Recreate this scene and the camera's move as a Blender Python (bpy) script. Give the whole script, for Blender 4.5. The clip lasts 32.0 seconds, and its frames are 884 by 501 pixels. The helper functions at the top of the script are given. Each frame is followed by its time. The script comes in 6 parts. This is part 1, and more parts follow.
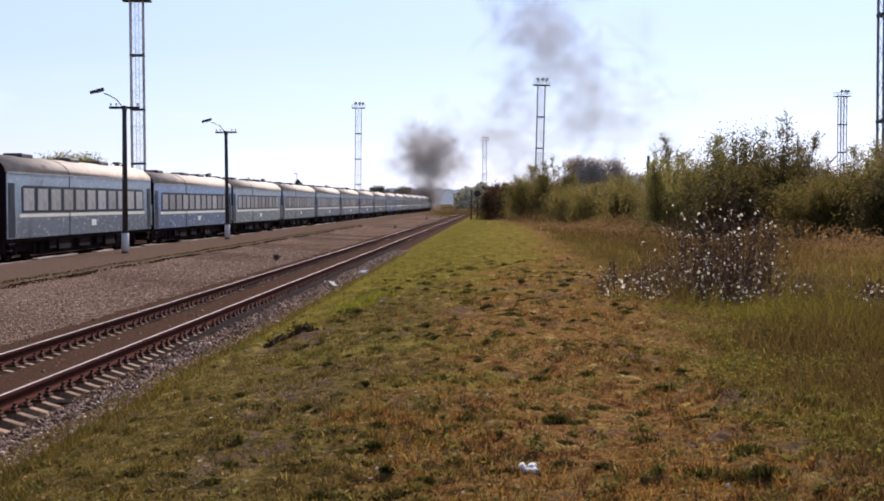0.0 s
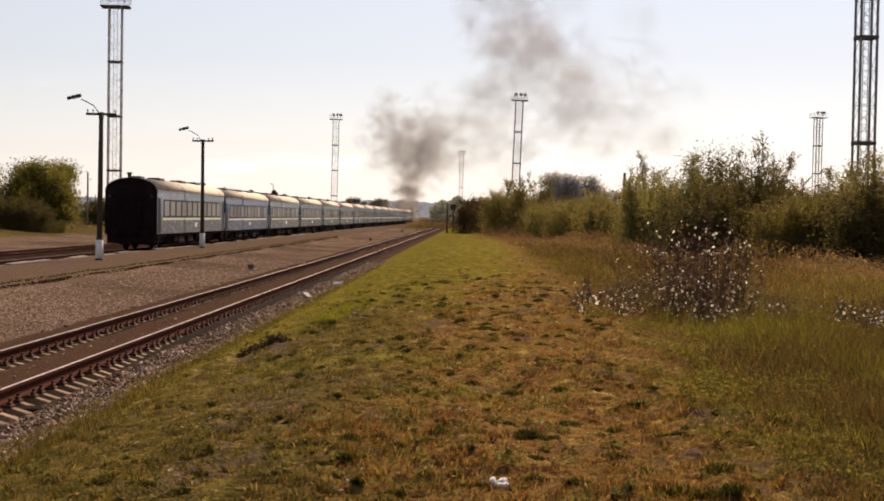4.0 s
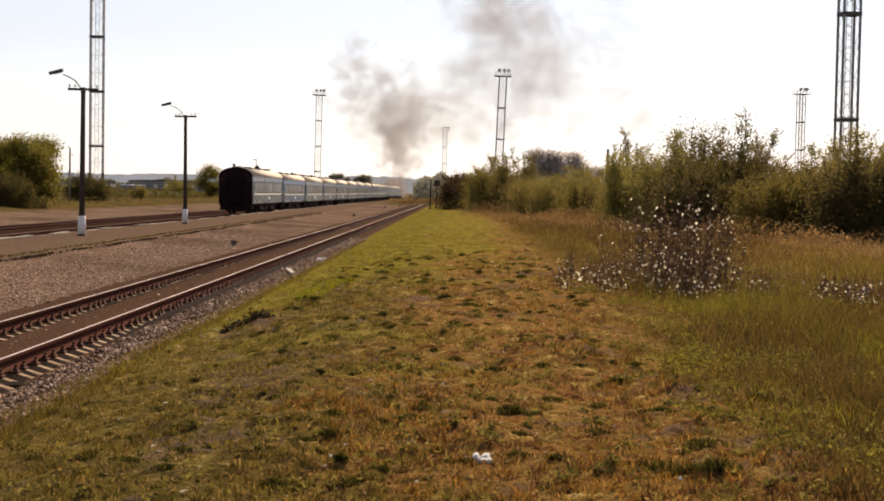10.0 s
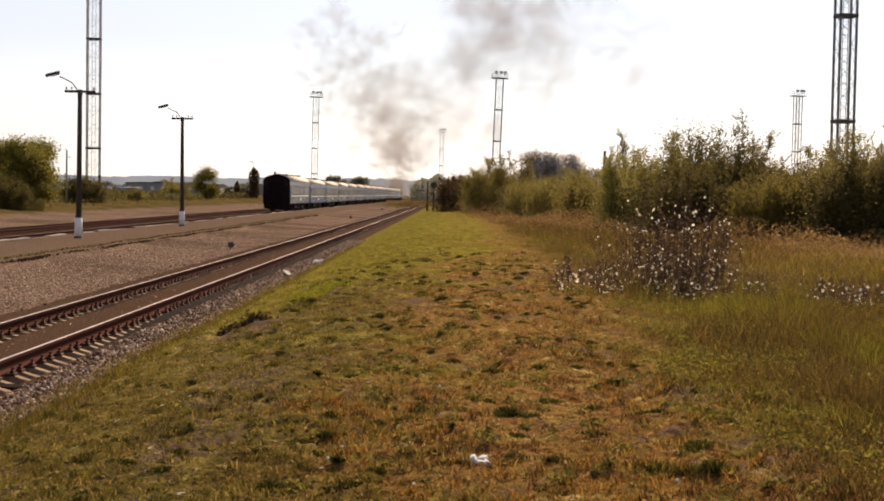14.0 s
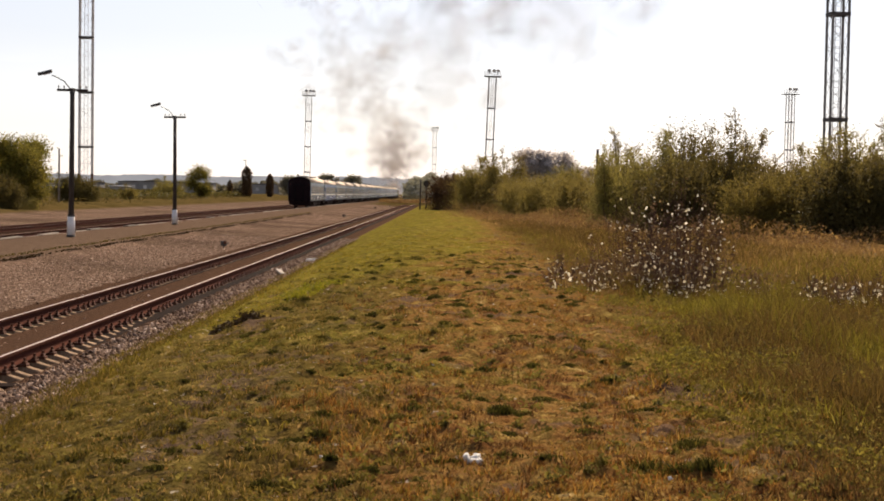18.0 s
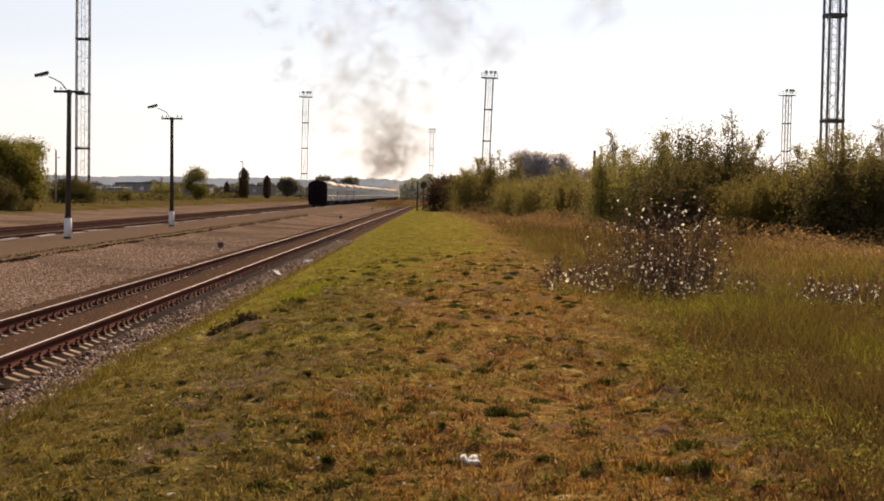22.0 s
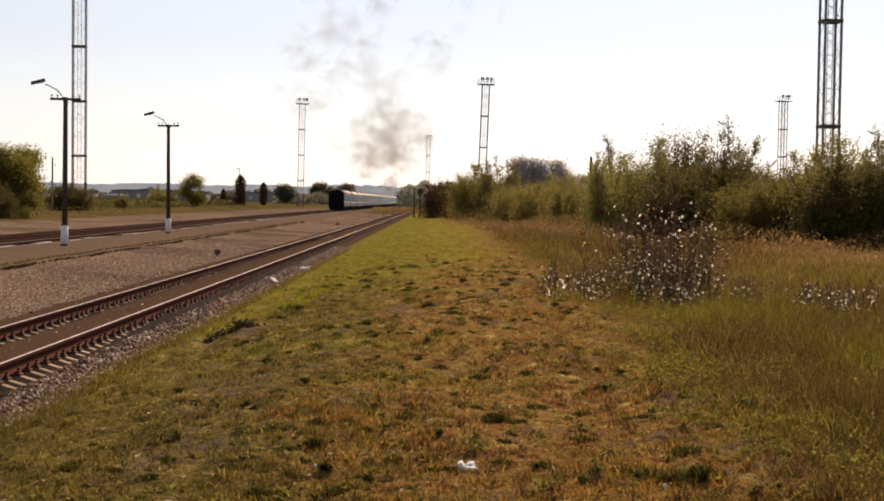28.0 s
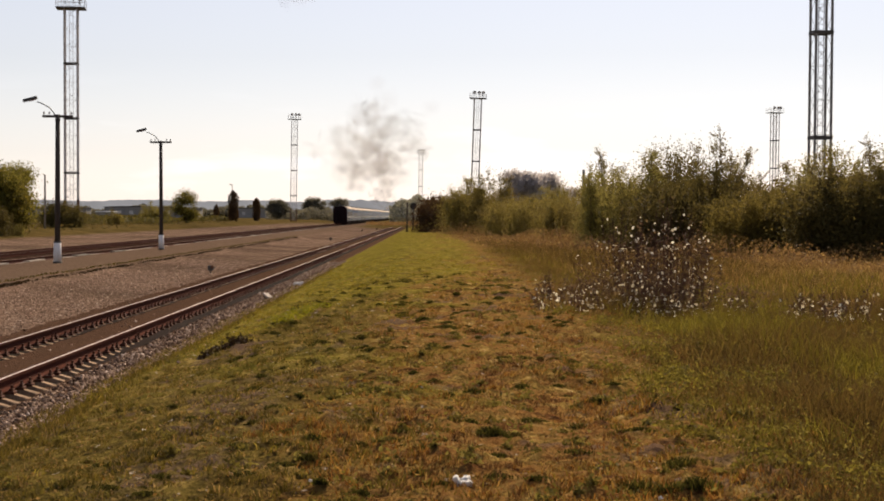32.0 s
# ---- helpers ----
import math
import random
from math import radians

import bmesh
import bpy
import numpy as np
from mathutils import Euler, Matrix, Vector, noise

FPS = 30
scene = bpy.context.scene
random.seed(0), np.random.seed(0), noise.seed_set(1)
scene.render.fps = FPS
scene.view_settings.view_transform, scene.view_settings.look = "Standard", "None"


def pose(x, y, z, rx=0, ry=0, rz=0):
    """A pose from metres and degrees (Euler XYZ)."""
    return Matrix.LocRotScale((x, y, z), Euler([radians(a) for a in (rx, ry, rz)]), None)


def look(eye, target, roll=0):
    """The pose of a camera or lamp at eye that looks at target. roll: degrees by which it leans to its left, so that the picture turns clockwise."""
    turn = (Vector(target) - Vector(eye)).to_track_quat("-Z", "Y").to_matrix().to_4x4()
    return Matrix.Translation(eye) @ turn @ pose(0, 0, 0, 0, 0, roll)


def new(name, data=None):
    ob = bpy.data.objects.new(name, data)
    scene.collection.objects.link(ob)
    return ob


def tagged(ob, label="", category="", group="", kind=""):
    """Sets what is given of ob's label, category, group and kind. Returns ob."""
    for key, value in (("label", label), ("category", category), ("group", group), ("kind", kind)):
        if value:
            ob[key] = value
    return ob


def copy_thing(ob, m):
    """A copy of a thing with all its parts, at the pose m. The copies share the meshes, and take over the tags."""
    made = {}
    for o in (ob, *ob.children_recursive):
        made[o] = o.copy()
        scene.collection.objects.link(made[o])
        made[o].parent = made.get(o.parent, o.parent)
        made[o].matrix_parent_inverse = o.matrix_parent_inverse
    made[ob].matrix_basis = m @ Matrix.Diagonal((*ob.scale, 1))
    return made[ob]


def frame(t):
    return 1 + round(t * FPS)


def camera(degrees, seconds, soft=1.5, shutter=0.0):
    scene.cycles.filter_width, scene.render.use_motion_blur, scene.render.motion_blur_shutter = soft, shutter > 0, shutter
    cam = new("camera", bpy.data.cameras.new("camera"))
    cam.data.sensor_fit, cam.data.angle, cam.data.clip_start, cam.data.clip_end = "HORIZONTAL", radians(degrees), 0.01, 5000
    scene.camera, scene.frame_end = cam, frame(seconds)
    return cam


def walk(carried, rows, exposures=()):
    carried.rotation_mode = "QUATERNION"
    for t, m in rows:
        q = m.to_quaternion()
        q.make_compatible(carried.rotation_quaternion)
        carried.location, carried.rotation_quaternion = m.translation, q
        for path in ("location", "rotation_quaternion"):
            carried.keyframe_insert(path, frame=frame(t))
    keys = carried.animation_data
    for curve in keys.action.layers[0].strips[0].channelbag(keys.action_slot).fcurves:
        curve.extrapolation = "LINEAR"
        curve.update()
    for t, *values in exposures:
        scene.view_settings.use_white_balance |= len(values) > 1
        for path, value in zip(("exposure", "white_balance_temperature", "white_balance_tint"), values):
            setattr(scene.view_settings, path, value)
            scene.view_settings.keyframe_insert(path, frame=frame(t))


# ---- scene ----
# The eye stands 1.65 m above a grassy railway bank. +Y runs along the tracks, z = 0.65 is the rails' top.
EYE = (0.0, 0.0, 2.85)
TURNS = [
    (0, 88.215, 0.321, 2.023), (0.5, 88.508, 0.157, 1.914), (1, 88.724, -0.063, 1.825), (1.5, 88.816, -0.251, 1.760),
    (2, 88.835, -0.329, 1.686), (2.5, 88.859, -0.435, 1.637), (3, 88.773, -0.531, 1.439), (3.5, 88.722, -0.684, 1.249),
    (5.5, 88.708, -0.994, 0.880), (6, 88.679, -1.003, 0.802), (6.5, 88.604, -0.964, 0.746), (7, 88.466, -0.975, 0.725),
    (7.5, 88.277, -0.933, 0.716), (8, 88.047, -0.928, 0.712), (8.5, 87.909, -0.912, 0.712), (9, 87.861, -0.883, 0.631),
    (9.5, 87.839, -0.864, 0.556), (10, 87.823, -0.870, 0.491), (10.5, 87.826, -0.891, 0.456), (11, 87.827, -0.903, 0.414),
    (12, 87.845, -0.882, 0.396), (13, 87.880, -0.849, 0.386), (14, 87.898, -0.829, 0.376), (14.5, 87.889, -0.837, 0.379),
    (16.5, 87.854, -0.813, 0.218), (17, 87.849, -0.785, 0.186), (18, 87.844, -0.787, 0.109), (19, 87.837, -0.797, 0.056),
    (20, 87.836, -0.799, 0.022), (21, 87.840, -0.772, 0.010), (22, 87.897, -0.762, -0.002), (23, 87.959, -0.736, -0.018),
    (24, 88.008, -0.704, -0.022), (25, 88.067, -0.737, -0.022), (25.5, 88.091, -0.720, -0.019), (27.5, 88.127, -0.653, -0.060),
    (28, 88.144, -0.623, -0.127), (28.5, 88.159, -0.657, -0.189), (29, 88.185, -0.655, -0.262), (29.5, 88.236, -0.652, -0.328),
    (30, 89.289, -0.578, -0.399), (30.2, 89.484, -0.416, -0.392), (30.5, 89.137, -0.184, -0.378), (31, 88.708, -0.104, -0.382),
    (31.5, 88.684, -0.161, -0.384), (32, 88.675, -0.138, -0.390),
]
cam = camera(32.38, 32.0, soft=1.8)
walk(cam, [(t, pose(*EYE, a, b, c)) for t, a, b, c in TURNS],
     exposures=[(0, 0.52, 5200, 18), (0.5, 0.48, 5900, 16), (1.0, 0.51, 6650, 16), (1.5, 0.50, 6750, 16), (3, 0.45, 6700, 16), (5.5, 0.45, 6650, 15), (7.6, 0.47, 6600, 15), (9, 0.64, 6600, 15),
                (14, 0.68, 6600, 15), (20, 0.66, 6600, 15), (25, 0.58, 6600, 15), (29.4, 0.58, 6600, 15), (30, 0.45, 6650, 15), (31, 0.10, 6600, 15), (31.5, 0.24, 6600, 15), (32, 0.47, 6650, 15)])

# ---- light ----
SUN_SIDE, SUN_UP = 15.0, 40.0          # degrees to the right of the tracks, degrees above the horizon
world = bpy.data.worlds.new("sky")
scene.world = world
world.use_nodes = True
wn = world.node_tree.nodes
sky = wn.new("ShaderNodeTexSky")
sky.sky_type = "NISHITA"
sky.sun_disc = False
sky.sun_elevation = radians(SUN_UP)
sky.sun_rotation = radians(SUN_SIDE)
sky.air_density, sky.dust_density, sky.ozone_density = 1.2, 0.25, 1.8
wn["Background"].inputs["Strength"].default_value = 0.069
scene.cycles.transparent_max_bounces = 128
hazy = wn.new("ShaderNodeHueSaturation")          # thin high haze pales the sky
hazy.inputs["Saturation"].default_value = 0.46
world.node_tree.links.new(sky.outputs[0], hazy.inputs["Color"])
cool = wn.new("ShaderNodeMix")
cool.data_type, cool.blend_type = "RGBA", "MULTIPLY"
cool.inputs[0].default_value = 1.0
cool.inputs[7].default_value = (1.0, 0.985, 1.035, 1)
world.node_tree.links.new(hazy.outputs[0], cool.inputs[6])
where = wn.new("ShaderNodeTexCoord")
stretch = wn.new("ShaderNodeMapping")
stretch.inputs["Scale"].default_value = (9.0, 9.0, 46.0)
wisps = wn.new("ShaderNodeTexNoise")
wisps.inputs["Scale"].default_value, wisps.inputs["Detail"].default_value = 1.0, 5.0
thick = wn.new("ShaderNodeMapRange")
thick.inputs["From Min"].default_value, thick.inputs["From Max"].default_value, thick.inputs["To Max"].default_value = 0.54, 0.68, 0.32
pale = wn.new("ShaderNodeMix")                    # wisps of thin cloud
pale.data_type = "RGBA"
pale.inputs[7].default_value = (13.5, 13.8, 14.2, 1)
world.node_tree.links.new(where.outputs["Generated"], stretch.inputs["Vector"])
world.node_tree.links.new(stretch.outputs[0], wisps.inputs["Vector"])
world.node_tree.links.new(wisps.outputs[0], thick.inputs[0])
parts_of = wn.new("ShaderNodeSeparateXYZ")
lower = wn.new("ShaderNodeMapRange")
lower.inputs["From Min"].default_value, lower.inputs["From Max"].default_value = 0.09, 0.035
both_of = wn.new("ShaderNodeMath")
both_of.operation = "MULTIPLY"
world.node_tree.links.new(where.outputs["Generated"], parts_of.inputs[0])
world.node_tree.links.new(parts_of.outputs[2], lower.inputs[0])
world.node_tree.links.new(thick.outputs[0], both_of.inputs[0])
world.node_tree.links.new(lower.outputs[0], both_of.inputs[1])
world.node_tree.links.new(both_of.outputs[0], pale.inputs[0])
world.node_tree.links.new(cool.outputs[2], pale.inputs[6])
world.node_tree.links.new(pale.outputs[2], wn["Background"].inputs[0])
sun = new("sun", bpy.data.lights.new("sun", "SUN"))
sun.data.energy, sun.data.angle, sun.data.color = 4.8, radians(0.6), (1.0, 0.83, 0.61)
to_sun = Vector((math.sin(radians(SUN_SIDE)) * math.cos(radians(SUN_UP)), math.cos(radians(SUN_SIDE)) * math.cos(radians(SUN_UP)), math.sin(radians(SUN_UP))))
sun.matrix_world = look(to_sun * 100, (0, 0, 0))

# ---- materials ----
class Nodes:
    """A small hand for building one node material."""

    def __init__(self, name):
        self.m = bpy.data.materials.new(name)
        self.m.use_nodes = True
        self.t = self.m.node_tree
        self.bsdf = self.t.nodes["Principled BSDF"]
        self.out = self.t.nodes["Material Output"]

    def add(self, kind, **values):
        n = self.t.nodes.new(kind)
        for key, value in values.items():
            n.inputs[key.replace("_", " ")].default_value = value
        return n

    def link(self, a, b):
        self.t.links.new(a, b)

    def place(self, use="Object"):
        return self.add("ShaderNodeTexCoord").outputs[use]

    def noise(self, scale, detail=4.0, rough=0.6, vector=None, stretch=None):
        n = self.add("ShaderNodeTexNoise", Scale=scale, Detail=detail, Roughness=rough)
        vector = vector or self.place()
        if stretch:
            mp = self.add("ShaderNodeMapping")
            mp.inputs["Scale"].default_value = stretch
            self.link(vector, mp.inputs["Vector"])
            vector = mp.outputs[0]
        self.link(vector, n.inputs["Vector"])
        return n.outputs[0]

    def ramp(self, value, stops):
        n = self.add("ShaderNodeValToRGB")
        while len(n.color_ramp.elements) < len(stops):
            n.color_ramp.elements.new(0.5)
        for e, (at, c) in zip(n.color_ramp.elements, stops):
            e.position, e.color = at, (*c, 1)
        self.link(value, n.inputs[0])
        return n.outputs[0]

    def mix(self, a, b, how, kind="MIX"):
        n = self.t.nodes.new("ShaderNodeMix")
        n.data_type, n.blend_type = "RGBA", kind
        for socket, value in ((n.inputs[0], how), (n.inputs[6], a), (n.inputs[7], b)):
            if isinstance(value, (int, float)):
                socket.default_value = value
            elif isinstance(value, tuple):
                socket.default_value = (*value, 1)
            else:
                self.link(value, socket)
        return n.outputs[2]

    def math(self, how, a, b=0.0):
        n = self.t.nodes.new("ShaderNodeMath")
        n.operation = how
        for socket, value in zip(n.inputs, (a, b)):
            if isinstance(value, (int, float)):
                socket.default_value = value
            else:
                self.link(value, socket)
        return n.outputs[0]

    def step(self, value, lo, hi):
        n = self.add("ShaderNodeMapRange", From_Min=lo, From_Max=hi)
        n.interpolation_type = "SMOOTHSTEP"
        self.link(value, n.inputs[0])
        return n.outputs[0]

    def finish(self, colour, rough=0.7, metal=0.0, bump=None, bump_by=0.3, gap=0.02, gloss=0.5):
        b = self.bsdf
        if isinstance(colour, tuple):
            b.inputs["Base Color"].default_value = (*colour, 1)
        else:
            self.link(colour, b.inputs["Base Color"])
        if isinstance(rough, float):
            b.inputs["Roughness"].default_value = rough
        else:
            self.link(rough, b.inputs["Roughness"])
        b.inputs["Metallic"].default_value = metal
        b.inputs["Specular IOR Level"].default_value = gloss
        if bump is not None:
            n = self.add("ShaderNodeBump", Strength=bump_by, Distance=gap)
            self.link(bump, n.inputs["Height"])
            self.link(n.outputs[0], b.inputs["Normal"])
        return self.m


def surface(name, light, dark, grain=20.0, stain=0.8, rough=0.7, metal=0.0, bump=0.3, gap=0.01, dirt=(0.05, 0.04, 0.03), dirty=0.35, gloss=0.5, stretch=None, vary=0.15):
    """Fine grain between two colours, broad stains of dirt over it, a little difference from piece to piece."""
    n = Nodes(name)
    fine = n.noise(grain, 5.0, 0.65, stretch=stretch)
    base = n.ramp(fine, [(0.3, dark), (0.7, light)])
    broad = n.step(n.noise(stain, 5.0, 0.7), 0.5, 0.75)
    base = n.mix(base, dirt, n.math("MULTIPLY", broad, dirty))
    info = n.add("ShaderNodeObjectInfo").outputs["Random"]
    shade = n.math("ADD", n.math("MULTIPLY", info, 2 * vary), 1 - vary)
    both = n.add("ShaderNodeCombineColor")
    for k in range(3):
        n.link(shade, both.inputs[k])
    base = n.mix(base, both.outputs[0], 1.0, "MULTIPLY")
    r = n.math("ADD", n.math("MULTIPLY", fine, 0.2), rough - 0.1)
    return n.finish(base, r, metal, fine, bump, gap, gloss)


def foliage(name, stops, through_light=0.35, rough=0.6, gloss=0.04, vary=0.16):
    """Leaves or blades: each island takes its own colour, each plant its own shade; light comes through them."""
    n = Nodes(name)
    isle = n.add("ShaderNodeNewGeometry").outputs["Random Per Island"]
    colour = n.ramp(isle, stops)
    if vary:
        shade = n.math("ADD", n.math("MULTIPLY", n.add("ShaderNodeObjectInfo").outputs["Random"], 2 * vary), 1 - vary)
        both = n.add("ShaderNodeCombineColor")
        for k, power in enumerate((0.8, 1.0, 1.0)):
            n.link(n.math("POWER", shade, power), both.inputs[k])
        colour = n.mix(colour, both.outputs[0], 1.0, "MULTIPLY")
    n.finish(colour, rough, gloss=gloss)
    tr = n.add("ShaderNodeBsdfTranslucent")
    n.link(n.mix(colour, (1.0, 0.9, 0.35), 0.25, "SOFT_LIGHT"), tr.inputs[0])
    both = n.add("ShaderNodeMixShader", Fac=through_light)
    n.link(n.bsdf.outputs[0], both.inputs[1])
    n.link(tr.outputs[0], both.inputs[2])
    n.link(both.outputs[0], n.out.inputs[0])
    return n.m


# the edge of the yellow-green strip on the slope: y, x
STRIP = [(8, -5.0), (15, -4.6), (21.5, -3.85), (24.1, -3.1), (28, -2.4), (31, -1.7), (34.4, -0.6), (45, 1.4), (60, 2.0), (70, 2.2)]


def ground_material():
    n = Nodes("ground")
    at = n.place("Object")
    xyz = n.add("ShaderNodeSeparateXYZ")
    n.link(at, xyz.inputs[0])
    wob = n.noise(0.9, 5.0, 0.65, at)
    wob2 = n.noise(0.12, 3.0, 0.5, at)
    x = n.math("ADD", xyz.outputs[0], n.math("MULTIPLY", n.math("SUBTRACT", wob, 0.5), 1.3))
    # turf: rusty brown, straw, olive and bare earth in patches
    fine = n.noise(26.0, 6.0, 0.7, at)
    mid = n.noise(2.4, 6.0, 0.7, at)
    big = n.noise(0.35, 4.0, 0.6, at)
    turf = n.ramp(mid, [(0.32, (0.035, 0.018, 0.010)), (0.40, (0.14, 0.064, 0.022)), (0.48, (0.245, 0.135, 0.042)), (0.54, (0.135, 0.086, 0.025)), (0.61, (0.30, 0.195, 0.056)), (0.70, (0.45, 0.33, 0.15))])
    olive = n.ramp(mid, [(0.32, (0.022, 0.022, 0.010)), (0.45, (0.088, 0.070, 0.019)), (0.56, (0.145, 0.110, 0.028)), (0.68, (0.255, 0.185, 0.056))])
    turf = n.mix(turf, olive, n.math("MULTIPLY", n.step(x, 0.0, -1.5), 0.9))
    turf = n.mix(turf, (0.118, 0.078, 0.060), n.math("MULTIPLY", n.step(n.noise(0.8, 5.0, 0.7, at), 0.53, 0.64), 0.75))
    bare = n.math("MULTIPLY", n.math("SUBTRACT", 1.0, n.step(n.math("ABSOLUTE", n.math("ADD", x, 1.9)), 0.1, 0.75)), n.math("MULTIPLY", n.step(xyz.outputs[1], 9.0, 10.5), n.step(xyz.outputs[1], 19.0, 15.0)))
    turf = n.mix(turf, n.ramp(fine, [(0.35, (0.070, 0.044, 0.034)), (0.6, (0.165, 0.112, 0.086)), (0.75, (0.40, 0.33, 0.29))]), n.math("MULTIPLY", bare, n.math("MULTIPLY", n.step(n.noise(2.2, 5.0, 0.7, at), 0.42, 0.58), 0.75)))      # trodden bare earth
    green = n.ramp(mid, [(0.30, (0.050, 0.048, 0.009)), (0.5, (0.152, 0.130, 0.020)), (0.7, (0.265, 0.215, 0.038))])
    turf = n.mix(turf, green, n.math("MULTIPLY", n.step(big, 0.54, 0.68), 0.7))
    edge = n.ramp(n.math("DIVIDE", xyz.outputs[1], 100.0), [(b / 100, ((a + 6) / 10,) * 3) for b, a in STRIP])
    strip = n.math("SUBTRACT", n.math("SUBTRACT", n.math("MULTIPLY", edge, 10.0), 6.0), n.math("ADD", xyz.outputs[0], n.math("MULTIPLY", n.math("SUBTRACT", wob, 0.5), 0.6)))
    strip = n.math("MULTIPLY", n.math("MULTIPLY", n.step(strip, -0.15, 0.5), n.step(xyz.outputs[1], 14.0, 20.0)), n.step(n.noise(1.1, 5.0, 0.7, at), 0.30, 0.55))
    turf = n.mix(turf, green, n.math("MULTIPLY", strip, 0.8))
    far_green = n.math("MULTIPLY", n.step(xyz.outputs[1], 23.0, 46.0), n.math("SUBTRACT", 1.0, n.step(x, 0.2, 2.0)))
    turf = n.mix(turf, green, n.math("MULTIPLY", far_green, n.math("MULTIPLY", n.step(n.noise(0.7, 5.0, 0.7, at), 0.36, 0.60), 0.8)))
    turf = n.mix(turf, (0.27, 0.175, 0.06), n.math("MULTIPLY", n.step(n.noise(6.5, 5.0, 0.7, at), 0.54, 0.64), 0.5))
    turf = n.mix(turf, (0.50, 0.46, 0.40), n.math("MULTIPLY", n.step(n.noise(9.0, 2.0, 0.5, at), 0.70, 0.74), 0.5))
    turf = n.mix(turf, (0.02, 0.013, 0.007), n.math("MULTIPLY", n.step(fine, 0.54, 0.68), 0.55))
    turf = n.mix(turf, n.ramp(big, [(0.35, (0.085, 0.048, 0.018)), (0.5, (0.085, 0.062, 0.018)), (0.65, (0.13, 0.105, 0.024))]), n.math("MULTIPLY", n.step(x, 1.5, 3.6), 0.8))
    # crushed stone between the tracks
    cell = n.add("ShaderNodeTexVoronoi", Scale=16.0)
    n.link(at, cell.inputs["Vector"])
    pebble = n.ramp(cell.outputs["Color"], [(0.1, (0.052, 0.030, 0.020)), (0.5, (0.140, 0.092, 0.066)), (0.9, (0.305, 0.218, 0.162))])
    pebble = n.mix(pebble, (0.03, 0.021, 0.017), n.math("MULTIPLY", n.step(n.noise(4.5, 6.0, 0.8, at), 0.50, 0.68), 0.7))
    pebble = n.mix(pebble, (0.28, 0.215, 0.175), n.math("MULTIPLY", n.step(n.noise(5.3, 6.0, 0.8, at), 0.56, 0.70), 0.6))
    stone = n.mix(pebble, (0.052, 0.036, 0.024), n.math("MULTIPLY", n.step(wob2, 0.45, 0.65), 0.55))
    stone = n.mix(stone, (0.11, 0.075, 0.036), n.math("MULTIPLY", n.step(n.noise(0.5, 6.0, 0.75, at), 0.6, 0.72), 0.5))
    # trodden sandy earth of the low platform, oily track bed, far field
    sand = n.ramp(n.noise(5.0, 6.0, 0.75, at), [(0.3, (0.078, 0.050, 0.035)), (0.55, (0.130, 0.090, 0.063)), (0.75, (0.195, 0.144, 0.105))])
    oily = n.ramp(n.noise(6.0, 6.0, 0.75, at), [(0.3, (0.024, 0.014, 0.010)), (0.7, (0.060, 0.035, 0.026))])
    field = n.ramp(n.noise(0.25, 6.0, 0.7, at), [(0.3, (0.045, 0.036, 0.012)), (0.5, (0.085, 0.062, 0.022)), (0.7, (0.13, 0.088, 0.036))])
    c = n.mix(field, stone, n.step(x, -37.6, -36.2))
    for mid_x in (-19.75, -24.6):
        off = n.math("ABSOLUTE", n.math("SUBTRACT", x, mid_x))
        c = n.mix(c, oily, n.step(off, 2.5, 1.9))
    c = n.mix(c, sand, n.step(x, -18.3, -17.8))
    c = n.mix(c, stone, n.step(n.math("ADD", xyz.outputs[0], n.math("MULTIPLY", wob, 0.2)), -13.05, -12.85))
    c = n.mix(c, turf, n.step(x, -4.95, -4.4))
    past = n.math("MULTIPLY", n.step(xyz.outputs[1], 262.0, 292.0), n.step(x, -15.5, -12.0))      # weeds close over the near track's end
    c = n.mix(c, field, past)
    c = n.mix(c, field, n.step(xyz.outputs[1], 320.0, 520.0))
    h = n.math("ADD", n.math("MULTIPLY", fine, 0.6), n.math("MULTIPLY", cell.outputs["Distance"], 0.5))
    return n.finish(c, 1.0, 0.0, h, 1.0, 0.06, 0.0)


